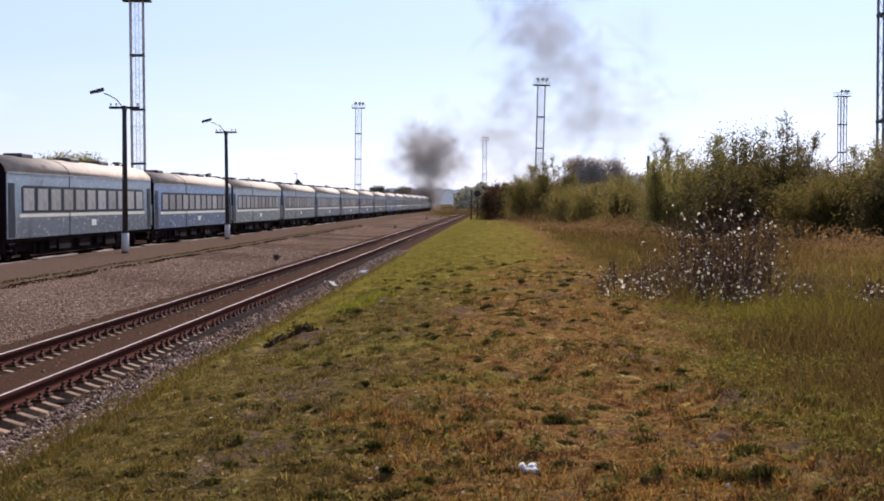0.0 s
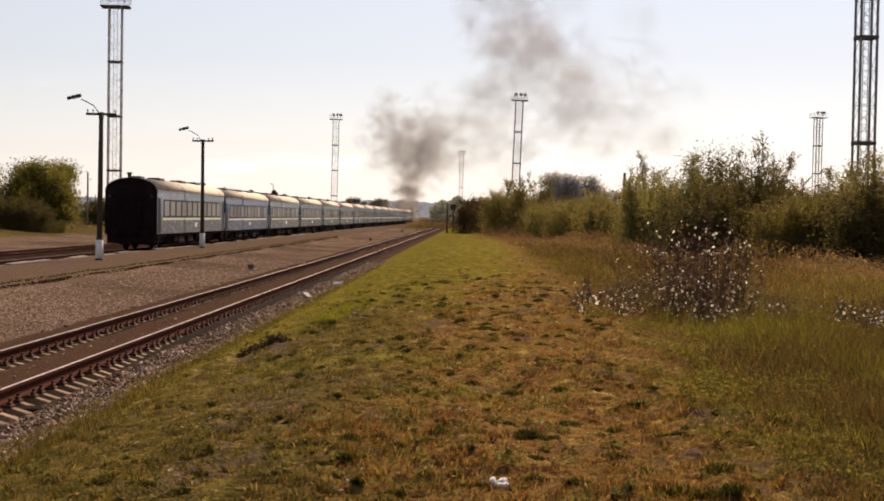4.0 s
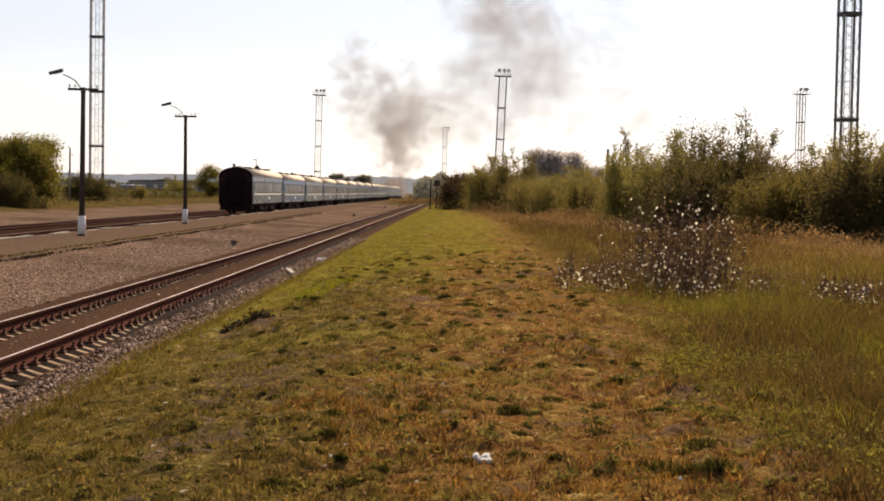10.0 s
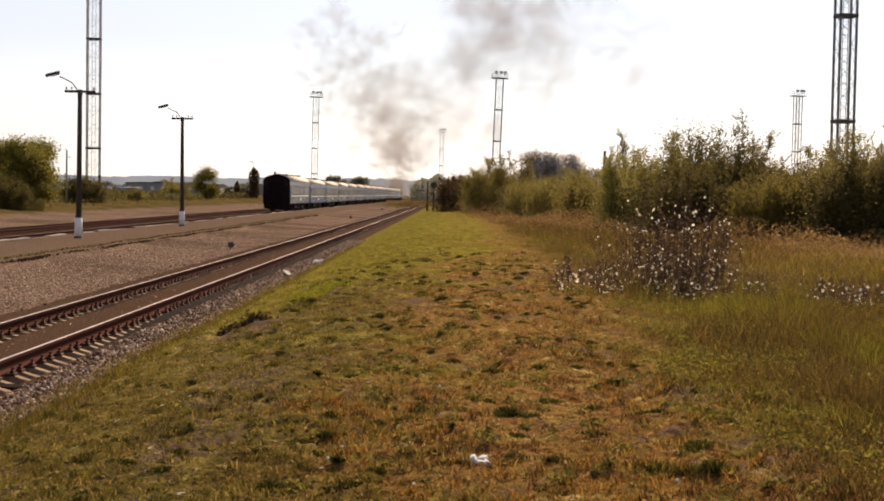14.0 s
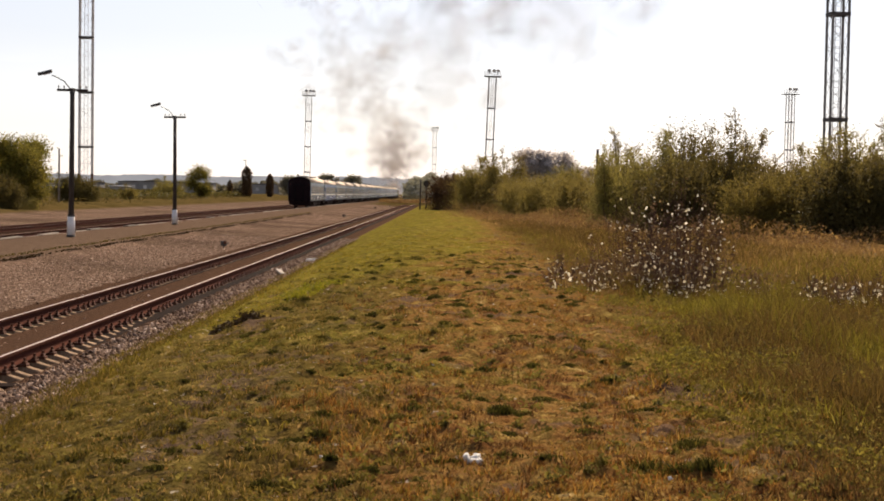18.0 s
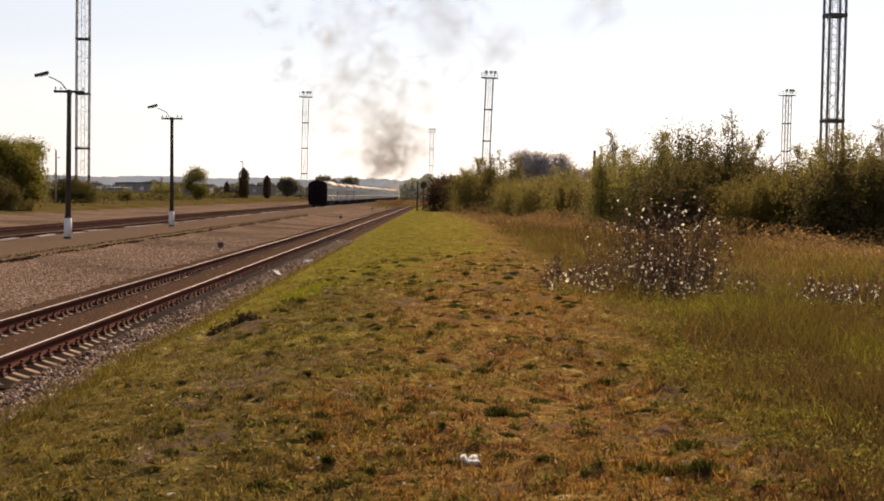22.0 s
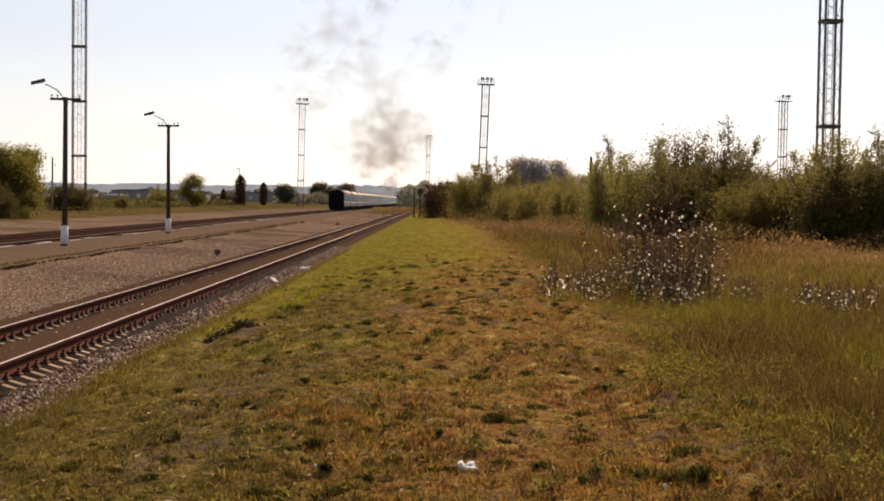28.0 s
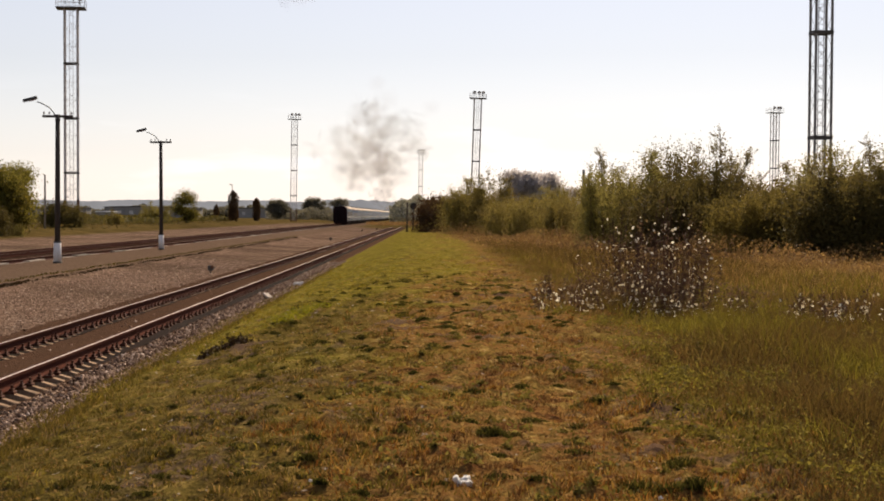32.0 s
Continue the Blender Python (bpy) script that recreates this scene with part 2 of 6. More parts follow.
M = {
    "ground": ground_material(),
    "rail_side": surface("rail_side", (0.088, 0.031, 0.020), (0.040, 0.015, 0.011), 30, 1.5, 1.0, 0.0, gloss=0.02),
    "rail_top": surface("rail_top", (0.52, 0.43, 0.38), (0.34, 0.27, 0.23), 60, 2.0, 0.45, 1.0, 0.05, vary=0.0, dirty=0.1),
    "rail_worn": surface("rail_worn", (0.20, 0.13, 0.10), (0.11, 0.07, 0.055), 60, 2.0, 0.7, 0.3, 0.05, vary=0.0, dirty=0.2, gloss=0.2),
    "sleeper": surface("sleeper", (0.36, 0.25, 0.16), (0.17, 0.11, 0.07), 24, 2.0, 0.9, gloss=0.05, dirty=0.5, vary=0.25),
    "old_sleeper": surface("old_sleeper", (0.060, 0.036, 0.026), (0.028, 0.018, 0.014), 24, 2.0, 0.95, gloss=0.0),
    # oily stones, blackened further for the shade in the gaps by the rails
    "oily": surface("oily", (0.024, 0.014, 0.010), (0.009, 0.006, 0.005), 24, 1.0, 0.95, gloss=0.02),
    "clip": surface("clip", (0.15, 0.065, 0.04), (0.07, 0.032, 0.022), 40, 3.0, 0.8, 0.0, gloss=0.1),
    "ballast_fill": surface("ballast_fill", (0.104, 0.061, 0.040), (0.039, 0.023, 0.015), 22, 0.9, 0.95, bump=0.9, gap=0.04, vary=0.0, gloss=0.0),
    "pole": surface("pole", (0.055, 0.042, 0.034), (0.025, 0.019, 0.016), 18, 1.0, 0.85, stretch=(1, 1, 0.1)),
    "pole_steel": surface("pole_steel", (0.30, 0.30, 0.29), (0.2, 0.2, 0.19), 18, 1.0, 0.5, 0.6),
    "limewash": surface("limewash", (0.72, 0.71, 0.70), (0.52, 0.50, 0.49), 18, 1.5, 0.9, dirty=0.3),
    "tar": surface("tar", (0.03, 0.026, 0.024), (0.012, 0.011, 0.01), 18, 1.5, 0.8),
    "porcelain": surface("porcelain", (0.55, 0.52, 0.48), (0.4, 0.38, 0.35), 20, 2.0, 0.3),
    "galvanised": surface("galvanised", (0.56, 0.53, 0.52), (0.42, 0.40, 0.39), 8, 0.5, 0.7, 0.0, 0.1, vary=0.05),
    "weathered": surface("weathered", (0.26, 0.255, 0.25), (0.14, 0.135, 0.13), 8, 0.5, 0.8, 0.0, 0.1, gloss=0.2, vary=0.05),
    "rusty_steel": surface("rusty_steel", (0.16, 0.075, 0.045), (0.075, 0.038, 0.026), 8, 0.5, 0.85, 0.1),
    "dark_steel": surface("dark_steel", (0.10, 0.095, 0.09), (0.05, 0.047, 0.045), 8, 0.5, 0.7, 0.4),
    "lamp_glass": surface("lamp_glass", (0.75, 0.76, 0.76), (0.6, 0.6, 0.6), 8, 0.5, 0.15),
    "stripe": surface("stripe", (0.78, 0.74, 0.60), (0.66, 0.62, 0.48), 8, 0.5, 0.5, 0.0, 0.05, dirty=0.2),
    "roof_paint": surface("roof_paint", (0.56, 0.45, 0.34), (0.39, 0.31, 0.23), 3, 0.4, 0.7, 0.0, 0.1, gloss=0.2, dirt=(0.20, 0.15, 0.10), dirty=0.45, stretch=(1, 0.35, 1), vary=0.08),
    "black_end": surface("black_end", (0.018, 0.009, 0.011), (0.008, 0.005, 0.006), 8, 0.6, 0.9, gloss=0.06),
    "rubber": surface("rubber", (0.010, 0.007, 0.008), (0.006, 0.004, 0.005), 20, 1.0, 0.9, gloss=0.06),
    "underframe": surface("underframe", (0.024, 0.013, 0.012), (0.010, 0.006, 0.006), 12, 1.0, 0.9, gloss=0.06),
    "wheel": surface("wheel", (0.035, 0.022, 0.018), (0.016, 0.010, 0.009), 14, 1.0, 0.85, 0.0, gloss=0.1),
    "window_glass": surface("window_glass", (0.56, 0.54, 0.51), (0.34, 0.335, 0.33), 2.2, 0.6, 0.12, 0.0, 0.0, dirty=0.15, gloss=0.7, vary=0.3),
    "window_frame": surface("window_frame", (0.020, 0.026, 0.036), (0.012, 0.015, 0.022), 8, 1.0, 0.6, gloss=0.2),
    "route_board": surface("route_board", (0.82, 0.82, 0.78), (0.72, 0.72, 0.68), 8, 1.0, 0.5),
    "loco_green": surface("loco_green", (0.05, 0.085, 0.06), (0.03, 0.05, 0.036), 8, 1.0, 0.5),
    "red_lens": surface("red_lens", (0.122, 0.015, 0.010), (0.087, 0.010, 0.007), 8, 1.0, 0.2),
    "edge_stone": surface("edge_stone", (0.24, 0.195, 0.155), (0.11, 0.085, 0.065), 10, 1.5, 0.95, dirty=0.7, vary=0.4),
    "concrete": surface("concrete", (0.34, 0.29, 0.245), (0.20, 0.165, 0.135), 14, 1.2, 0.9, dirty=0.45, vary=0.25),
    "white_litter": surface("white_litter", (0.82, 0.80, 0.75), (0.66, 0.64, 0.59), 14, 6, 0.9, dirty=0.25, gloss=0.05),
    "bark": surface("bark", (0.10, 0.075, 0.055), (0.05, 0.036, 0.028), 16, 1.0, 0.9, bump=0.6, gloss=0.05),
    "wall": surface("wall", (0.25, 0.245, 0.24), (0.19, 0.187, 0.183), 1.0, 0.1, 0.9),
    "metal_roof": surface("metal_roof", (0.78, 0.79, 0.80), (0.7, 0.7, 0.71), 0.6, 0.1, 0.3, 0.5, vary=0.0),
    "leaf_olive": foliage("leaf_olive", [(0, (0.165, 0.140, 0.045)), (0.5, (0.200, 0.168, 0.050)), (0.94, (0.230, 0.191, 0.056)), (1, (0.365, 0.286, 0.104))], 0.5, vary=0.24),
    "leaf_brown": foliage("leaf_brown", [(0, (0.098, 0.080, 0.027)), (0.6, (0.130, 0.106, 0.033)), (1, (0.175, 0.138, 0.044))], 0.45),
    "leaf_tree": foliage("leaf_tree", [(0, (0.088, 0.080, 0.019)), (0.5, (0.134, 0.120, 0.026)), (1, (0.215, 0.178, 0.040))], 0.5),
    "leaf_scrub": foliage("leaf_scrub", [(0, (0.048, 0.043, 0.017)), (0.5, (0.084, 0.074, 0.024)), (1, (0.144, 0.114, 0.036))], 0.4),
    "leaf_yellow": foliage("leaf_yellow", [(0, (0.149, 0.120, 0.035)), (0.5, (0.179, 0.143, 0.041)), (1, (0.222, 0.171, 0.051))], 0.52),
    "leaf_dark": foliage("leaf_dark", [(0, (0.078, 0.064, 0.024)), (0.6, (0.103, 0.083, 0.030)), (1, (0.134, 0.106, 0.036))], 0.45),
    # silvery leaves, brightened to near white to carry the sun's glint
    "leaf_glint": foliage("leaf_glint", [(0, (0.478, 0.416, 0.291)), (0.5, (0.707, 0.634, 0.478)), (1, (0.957, 0.894, 0.728))], 0.4, 0.5, 0.04, vary=0.0),
    "leaf_sparse": foliage("leaf_sparse", [(0, (0.131, 0.107, 0.043)), (0.6, (0.175, 0.140, 0.053)), (1, (0.250, 0.194, 0.075))], 0.5),
    "leaf_dull": foliage("leaf_dull", [(0, (0.047, 0.030, 0.023)), (0.6, (0.121, 0.074, 0.053)), (1, (0.250, 0.172, 0.086))], 0.35, 0.6, 0.03, vary=0.0),
    "switch": surface("switch", (0.12, 0.066, 0.044), (0.055, 0.030, 0.022), 16, 1.0, 0.9, gloss=0.05),
    # leaf colour greyed to carry the haze of distance
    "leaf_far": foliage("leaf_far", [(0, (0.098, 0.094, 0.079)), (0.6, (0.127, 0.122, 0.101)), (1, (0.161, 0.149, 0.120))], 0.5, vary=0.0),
    # pale grey leaves: the haze before the far trees is painted in
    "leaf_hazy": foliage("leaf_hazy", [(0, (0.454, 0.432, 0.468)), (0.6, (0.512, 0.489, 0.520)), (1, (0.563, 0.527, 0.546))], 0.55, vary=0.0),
    "turf_blade": foliage("turf_blade", [(0, (0.095, 0.036, 0.013)), (0.25, (0.181, 0.074, 0.020)), (0.45, (0.124, 0.084, 0.018)), (0.65, (0.276, 0.129, 0.031)), (0.85, (0.371, 0.214, 0.062)), (1, (0.158, 0.118, 0.018))], 0.42, vary=0.0),
    "dark_blade": foliage("dark_blade", [(0, (0.050, 0.022, 0.012)), (0.4, (0.098, 0.046, 0.019)), (0.8, (0.150, 0.078, 0.028)), (1, (0.260, 0.160, 0.060))], 0.42, vary=0.0),
    "weed_leaf": foliage("weed_leaf", [(0, (0.065, 0.052, 0.014)), (0.5, (0.12, 0.098, 0.024)), (1, (0.20, 0.165, 0.05))], 0.5, gloss=0.02, vary=0.0),
    "tall_grass": foliage("tall_grass", [(0, (0.065, 0.040, 0.015)), (0.5, (0.088, 0.057, 0.018)), (0.9, (0.111, 0.073, 0.022)), (1, (0.199, 0.137, 0.047))], 0.5, vary=0.0),
    "rank_grass": foliage("rank_grass", [(0, (0.085, 0.069, 0.013)), (0.5, (0.128, 0.106, 0.016)), (0.9, (0.165, 0.139, 0.022)), (1, (0.250, 0.208, 0.050))], 0.5, vary=0.0),
    "olive_blade": foliage("olive_blade", [(0, (0.051, 0.038, 0.010)), (0.5, (0.110, 0.083, 0.018)), (0.85, (0.170, 0.123, 0.027)), (1, (0.318, 0.197, 0.072))], 0.42, vary=0.0),
    "strip_blade": foliage("strip_blade", [(0, (0.097, 0.081, 0.013)), (0.5, (0.169, 0.138, 0.018)), (0.8, (0.256, 0.204, 0.032)), (1, (0.351, 0.242, 0.054))], 0.5, vary=0.0),
    # the mist over the wood is mixed into this leaf colour
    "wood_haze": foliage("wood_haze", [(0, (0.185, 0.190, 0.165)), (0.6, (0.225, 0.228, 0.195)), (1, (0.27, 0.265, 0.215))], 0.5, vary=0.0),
    "mound_leaf": foliage("mound_leaf", [(0, (0.075, 0.062, 0.014)), (0.5, (0.130, 0.108, 0.020)), (1, (0.200, 0.165, 0.036))], 0.5, gloss=0.02, vary=0.0),
    "brown_weed": foliage("brown_weed", [(0, (0.146, 0.083, 0.040)), (0.5, (0.196, 0.116, 0.052)), (0.9, (0.241, 0.146, 0.060)), (1, (0.448, 0.291, 0.112))], 0.45, vary=0.0),
    "leaf_shoot": foliage("leaf_shoot", [(0, (0.116, 0.091, 0.035)), (0.5, (0.149, 0.116, 0.040)), (1, (0.188, 0.143, 0.048))], 0.5, vary=0.0),
    "tuft_leaf": foliage("tuft_leaf", [(0, (0.023, 0.023, 0.007)), (0.6, (0.050, 0.047, 0.012)), (1, (0.104, 0.094, 0.022))], 0.45, gloss=0.02, vary=0.0),
    "leaf_column": foliage("leaf_column", [(0, (0.060, 0.036, 0.022)), (0.6, (0.085, 0.052, 0.028)), (1, (0.11, 0.068, 0.034))], 0.35),
    "dead_weed": foliage("dead_weed", [(0, (0.030, 0.020, 0.012)), (1, (0.055, 0.036, 0.018))], 0.2, vary=0.0),
    "lush": foliage("lush", [(0, (0.12, 0.12, 0.012)), (1, (0.24, 0.22, 0.02))], 0.5, vary=0.0),
    "field_weed": foliage("field_weed", [(0, (0.045, 0.038, 0.014)), (0.5, (0.08, 0.062, 0.022)), (1, (0.15, 0.105, 0.04))], 0.45, vary=0.0),
    "straw": foliage("straw", [(0, (0.138, 0.078, 0.025)), (0.6, (0.230, 0.144, 0.053)), (1, (0.345, 0.230, 0.100))], 0.45, vary=0.0),
    "stone": foliage("stone", [(0, (0.080, 0.052, 0.039)), (0.5, (0.185, 0.125, 0.090)), (0.85, (0.318, 0.234, 0.178)), (0.94, (0.382, 0.286, 0.224)), (1, (0.636, 0.520, 0.428))], 0.0, 0.95, 0.0, vary=0.0),
}


SOOT = (0.42, 0.36, 0.315)


def smoke_material(name, thick):
    """Thin smoke: small sooty wisps, each fading out towards its rim."""
    n = Nodes(name)
    n.finish(SOOT, 1.0, gloss=0.0)
    tr = n.add("ShaderNodeBsdfTranslucent", Color=(*SOOT, 1))
    lit = n.add("ShaderNodeMixShader", Fac=0.5)
    n.link(n.bsdf.outputs[0], lit.inputs[1])
    n.link(tr.outputs[0], lit.inputs[2])
    clear = n.add("ShaderNodeBsdfTransparent")
    off = n.add("ShaderNodeVectorMath")
    off.operation = "DISTANCE"
    off.inputs[1].default_value = (0.5, 0.5, 0.0)
    n.link(n.place("UV"), off.inputs[0])
    both = n.add("ShaderNodeMixShader")
    n.link(n.math("MULTIPLY", n.step(off.outputs["Value"], 0.5, 0.0), thick), both.inputs[0])
    n.link(clear.outputs[0], both.inputs[1])
    n.link(lit.outputs[0], both.inputs[2])
    n.link(both.outputs[0], n.out.inputs[0])
    return n.m


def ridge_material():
    """Woods some kilometres off, the mist over them painted as a grey glow."""
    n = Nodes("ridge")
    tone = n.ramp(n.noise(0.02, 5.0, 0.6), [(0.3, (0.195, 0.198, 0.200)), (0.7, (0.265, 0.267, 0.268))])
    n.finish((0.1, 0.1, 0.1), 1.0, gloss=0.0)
    # emission stands in for haze; the ridge itself gives no light
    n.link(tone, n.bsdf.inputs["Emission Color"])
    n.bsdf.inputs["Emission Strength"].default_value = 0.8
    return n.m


def coach_paint(name, light, dark, rough, dirt):
    """Dusty gloss paint; each coach is tinted by its own object colour."""
    m = surface(name, light, dark, 6, 0.35, rough, 0.0, 0.05, gloss=0.5, dirt=dirt, dirty=0.45, stretch=(1, 0.3, 1), vary=0.04)
    t = m.node_tree
    b = t.nodes["Principled BSDF"]
    old = b.inputs["Base Color"].links[0].from_socket
    info = t.nodes.new("ShaderNodeObjectInfo")
    tint = t.nodes.new("ShaderNodeMix")
    tint.data_type, tint.blend_type = "RGBA", "MULTIPLY"
    tint.inputs[0].default_value = 1.0
    t.links.new(old, tint.inputs[6])
    t.links.new(info.outputs["Color"], tint.inputs[7])
    t.links.new(tint.outputs[2], b.inputs["Base Color"])
    return m


M["paint_blue"] = coach_paint("paint_blue", (0.31, 0.37, 0.44), (0.23, 0.28, 0.345), 0.24, (0.18, 0.15, 0.12))
M["paint_grey"] = coach_paint("paint_grey", (0.25, 0.275, 0.31), (0.18, 0.20, 0.23), 0.25, (0.17, 0.14, 0.11))
M["ridge"] = ridge_material()
M["thin_smoke"] = smoke_material("thin_smoke", 0.082)
M["dense_smoke"] = smoke_material("dense_smoke", 0.122)


# ---- shapes ----
class Shape:
    """Gathers simple solids into one mesh."""

    def __init__(self):
        self.v, self.f = [], []

    def add(self, verts, faces):
        k = len(self.v)
        self.v += [tuple(p) for p in verts]
        self.f += [tuple(k + i for i in q) for q in faces]
        return self

    def box(self, x0, x1, y0, y1, z0, z1, b=0.0, turn=None):
        """A box; b bevels its edges."""
        lo, hi = Vector((x0, y0, z0)), Vector((x1, y1, z1))
        if b <= 0:
            vs = [Vector((x, y, z)) for x in (x0, x1) for y in (y0, y1) for z in (z0, z1)]
            fs = [(0, 1, 3, 2), (4, 6, 7, 5), (0, 4, 5, 1), (2, 3, 7, 6), (0, 2, 6, 4), (1, 5, 7, 3)]
        else:
            vs, fs, ids = [], [], {}
            for i in range(8):
                s = [(i >> 2) & 1, (i >> 1) & 1, i & 1]
                for axis in range(3):
                    p = [(hi[k] if s[k] else lo[k]) + (0 if k == axis else (-b if s[k] else b)) for k in range(3)]
                    ids[i, axis] = len(vs)
                    vs.append(Vector(p))
            for axis in range(3):
                u, w = [k for k in range(3) if k != axis]
                for side in (0, 1):
                    ring = []
                    for a, c in ((0, 0), (1, 0), (1, 1), (0, 1)):
                        s = [0, 0, 0]
                        s[axis], s[u], s[w] = side, a, c
                        ring.append(ids[s[0] * 4 + s[1] * 2 + s[2], axis])
                    fs.append(tuple(ring if (side == 1) == (axis != 1) else ring[::-1]))
            for axis in range(3):
                u, w = [k for k in range(3) if k != axis]
                for a in (0, 1):
                    for c in (0, 1):
                        s0, s1 = [0, 0, 0], [0, 0, 0]
                        s0[u] = s1[u] = a
                        s0[w] = s1[w] = c
                        s1[axis] = 1
                        i0, i1 = (s[0] * 4 + s[1] * 2 + s[2] for s in (s0, s1))
                        fs.append((ids[i0, u], ids[i1, u], ids[i1, w], ids[i0, w]))
            for i in range(8):
                fs.append((ids[i, 0], ids[i, 1], ids[i, 2]))
        if turn is not None:
            vs = [turn @ p for p in vs]
        return self.add(vs, fs)

    def rod(self, a, b, r0, r1=None, n=6, caps=True):
        """A round bar from a to b."""
        a, b = Vector(a), Vector(b)
        r1 = r0 if r1 is None else r1
        way = b - a
        q = way.to_track_quat("Z", "Y") if way.length > 1e-6 else Euler((0, 0, 0)).to_quaternion()
        ring = [Vector((math.cos(2 * math.pi * i / n), math.sin(2 * math.pi * i / n), 0)) for i in range(n)]
        vs = [a + q @ (p * r0) for p in ring] + [b + q @ (p * r1) for p in ring]
        fs = [(i, (i + 1) % n, n + (i + 1) % n, n + i) for i in range(n)]
        if caps:
            fs += [tuple(range(n))[::-1], tuple(range(n, 2 * n))]
        return self.add(vs, fs)

    def pipe(self, points, radii, n=6):
        for i in range(len(points) - 1):
            self.rod(points[i], points[i + 1], radii[i], radii[i + 1], n, i in (0, len(points) - 2))
        return self

    def sweep(self, outline, y0, y1, closed=True, caps=True):
        """An outline of (x, z) drawn out from y0 to y1."""
        n = len(outline)
        vs = [(x, y0, z) for x, z in outline] + [(x, y1, z) for x, z in outline]
        fs = [(i, (i + 1) % n, n + (i + 1) % n, n + i) for i in range(n if closed else n - 1)]
        if caps and closed:
            fs += [tuple(range(n))[::-1], tuple(range(n, 2 * n))]
        return self.add(vs, fs)

    def mesh(self, name, material, smooth=False):
        me = bpy.data.meshes.new(name)
        me.from_pydata(self.v, [], self.f)
        bm = bmesh.new()
        bm.from_mesh(me)
        bmesh.ops.recalc_face_normals(bm, faces=bm.faces)
        for f in bm.faces:
            f.smooth = smooth and len(f.verts) < 5
        bm.to_mesh(me)
        bm.free()
        me.materials.append(material)
        return me


def part(name, shape, material, parent=None, label="", smooth=False, at=None):
    ob = new(name, shape.mesh(name, material, smooth) if isinstance(shape, Shape) else shape)
    if parent is not None:
        ob.parent = parent
    if at is not None:
        ob.matrix_basis = at
    if label:
        ob["label"] = label
    return ob


def again(name, mesh, parent, at):
    """One more piece on a mesh that its likes share."""
    ob = new(name, mesh)
    ob.parent = parent
    ob.matrix_basis = at
    return ob


def thing(name, at, label, category, group="", kind=""):
    ob = new(name)
    ob.empty_display_size = 0.2
    ob.matrix_basis = at
    return tagged(ob, label, category, group, kind)


def loose_mesh(name, verts, faces, material, smooth=False):
    """verts (n, 3), faces (m, k) as arrays: a mesh of many small pieces."""
    verts, faces = np.asarray(verts, np.float32), np.asarray(faces, np.int32)
    me = bpy.data.meshes.new(name)
    me.vertices.add(len(verts))
    me.vertices.foreach_set("co", verts.ravel())
    k = faces.shape[1]
    me.loops.add(faces.size)
    me.loops.foreach_set("vertex_index", faces.ravel())
    me.polygons.add(len(faces))
    me.polygons.foreach_set("loop_start", np.arange(0, faces.size, k, dtype=np.int32))
    me.update(calc_edges=True)
    if smooth:
        me.shade_smooth()
    me.materials.append(material)
    return me


def turns(rng, n):
    """n random rotations."""
    q = rng.normal(size=(n, 4))
    q /= np.linalg.norm(q, axis=1)[:, None]
    w, x, y, z = q.T
    return np.stack([np.stack([1 - 2 * (y * y + z * z), 2 * (x * y - w * z), 2 * (x * z + w * y)], 1),
                     np.stack([2 * (x * y + w * z), 1 - 2 * (x * x + z * z), 2 * (y * z - w * x)], 1),
                     np.stack([2 * (x * z - w * y), 2 * (y * z + w * x), 1 - 2 * (x * x + y * y)], 1)], 1)


def leaves(name, centres, sizes, material, rng, long=1.6, corners=4):
    """A small leaf at each centre, folded with four corners or plain with three."""
    n = len(centres)
    if corners == 3:
        base = np.array([(-0.5, -0.38 * long, 0), (0.5, -0.38 * long, 0), (0, 0.5 * long, 0)])
        v = np.einsum("nij,kj->nki", turns(rng, n), base) * np.asarray(sizes)[:, None, None] + np.asarray(centres)[:, None, :]
        return loose_mesh(name, v.reshape(-1, 3), np.arange(3 * n).reshape(n, 3), material)
    base = np.array([(0, -0.5 * long, 0), (0.42, 0, 0.10), (0, 0.5 * long, 0), (-0.42, 0, 0.10)])
    v = np.einsum("nij,kj->nki", turns(rng, n), base) * np.asarray(sizes)[:, None, None] + np.asarray(centres)[:, None, :]
    return loose_mesh(name, v.reshape(-1, 3), np.arange(4 * n).reshape(n, 4), material)


def blades(name, feet, height, width, lean, material, rng):
    """Bent grass blades: five corners and three faces each, joined."""
    n = len(feet)
    feet, height = np.asarray(feet), np.asarray(height)
    a = rng.uniform(0, 2 * np.pi, n)
    side = np.stack([np.cos(a), np.sin(a), 0 * a], 1) * (np.asarray(width) / 2)[:, None]
    b = rng.uniform(0, 2 * np.pi, n)
    tip = np.stack([np.cos(b), np.sin(b), 0 * b], 1) * (height * np.asarray(lean))[:, None]
    up = np.array([0, 0, 1.0])
    middle = feet + tip * 0.3 + up * (height * 0.6)[:, None]
    end = feet + tip + up * height[:, None]
    v = np.stack([feet - side, feet + side, middle + side * 0.7, middle - side * 0.7, end], 1).reshape(-1, 3)
    k = 5 * np.arange(n)[:, None]
    f = np.concatenate([k + [0, 1, 2], k + [0, 2, 3], k + [3, 2, 4]])
    return loose_mesh(name, v, f, material)


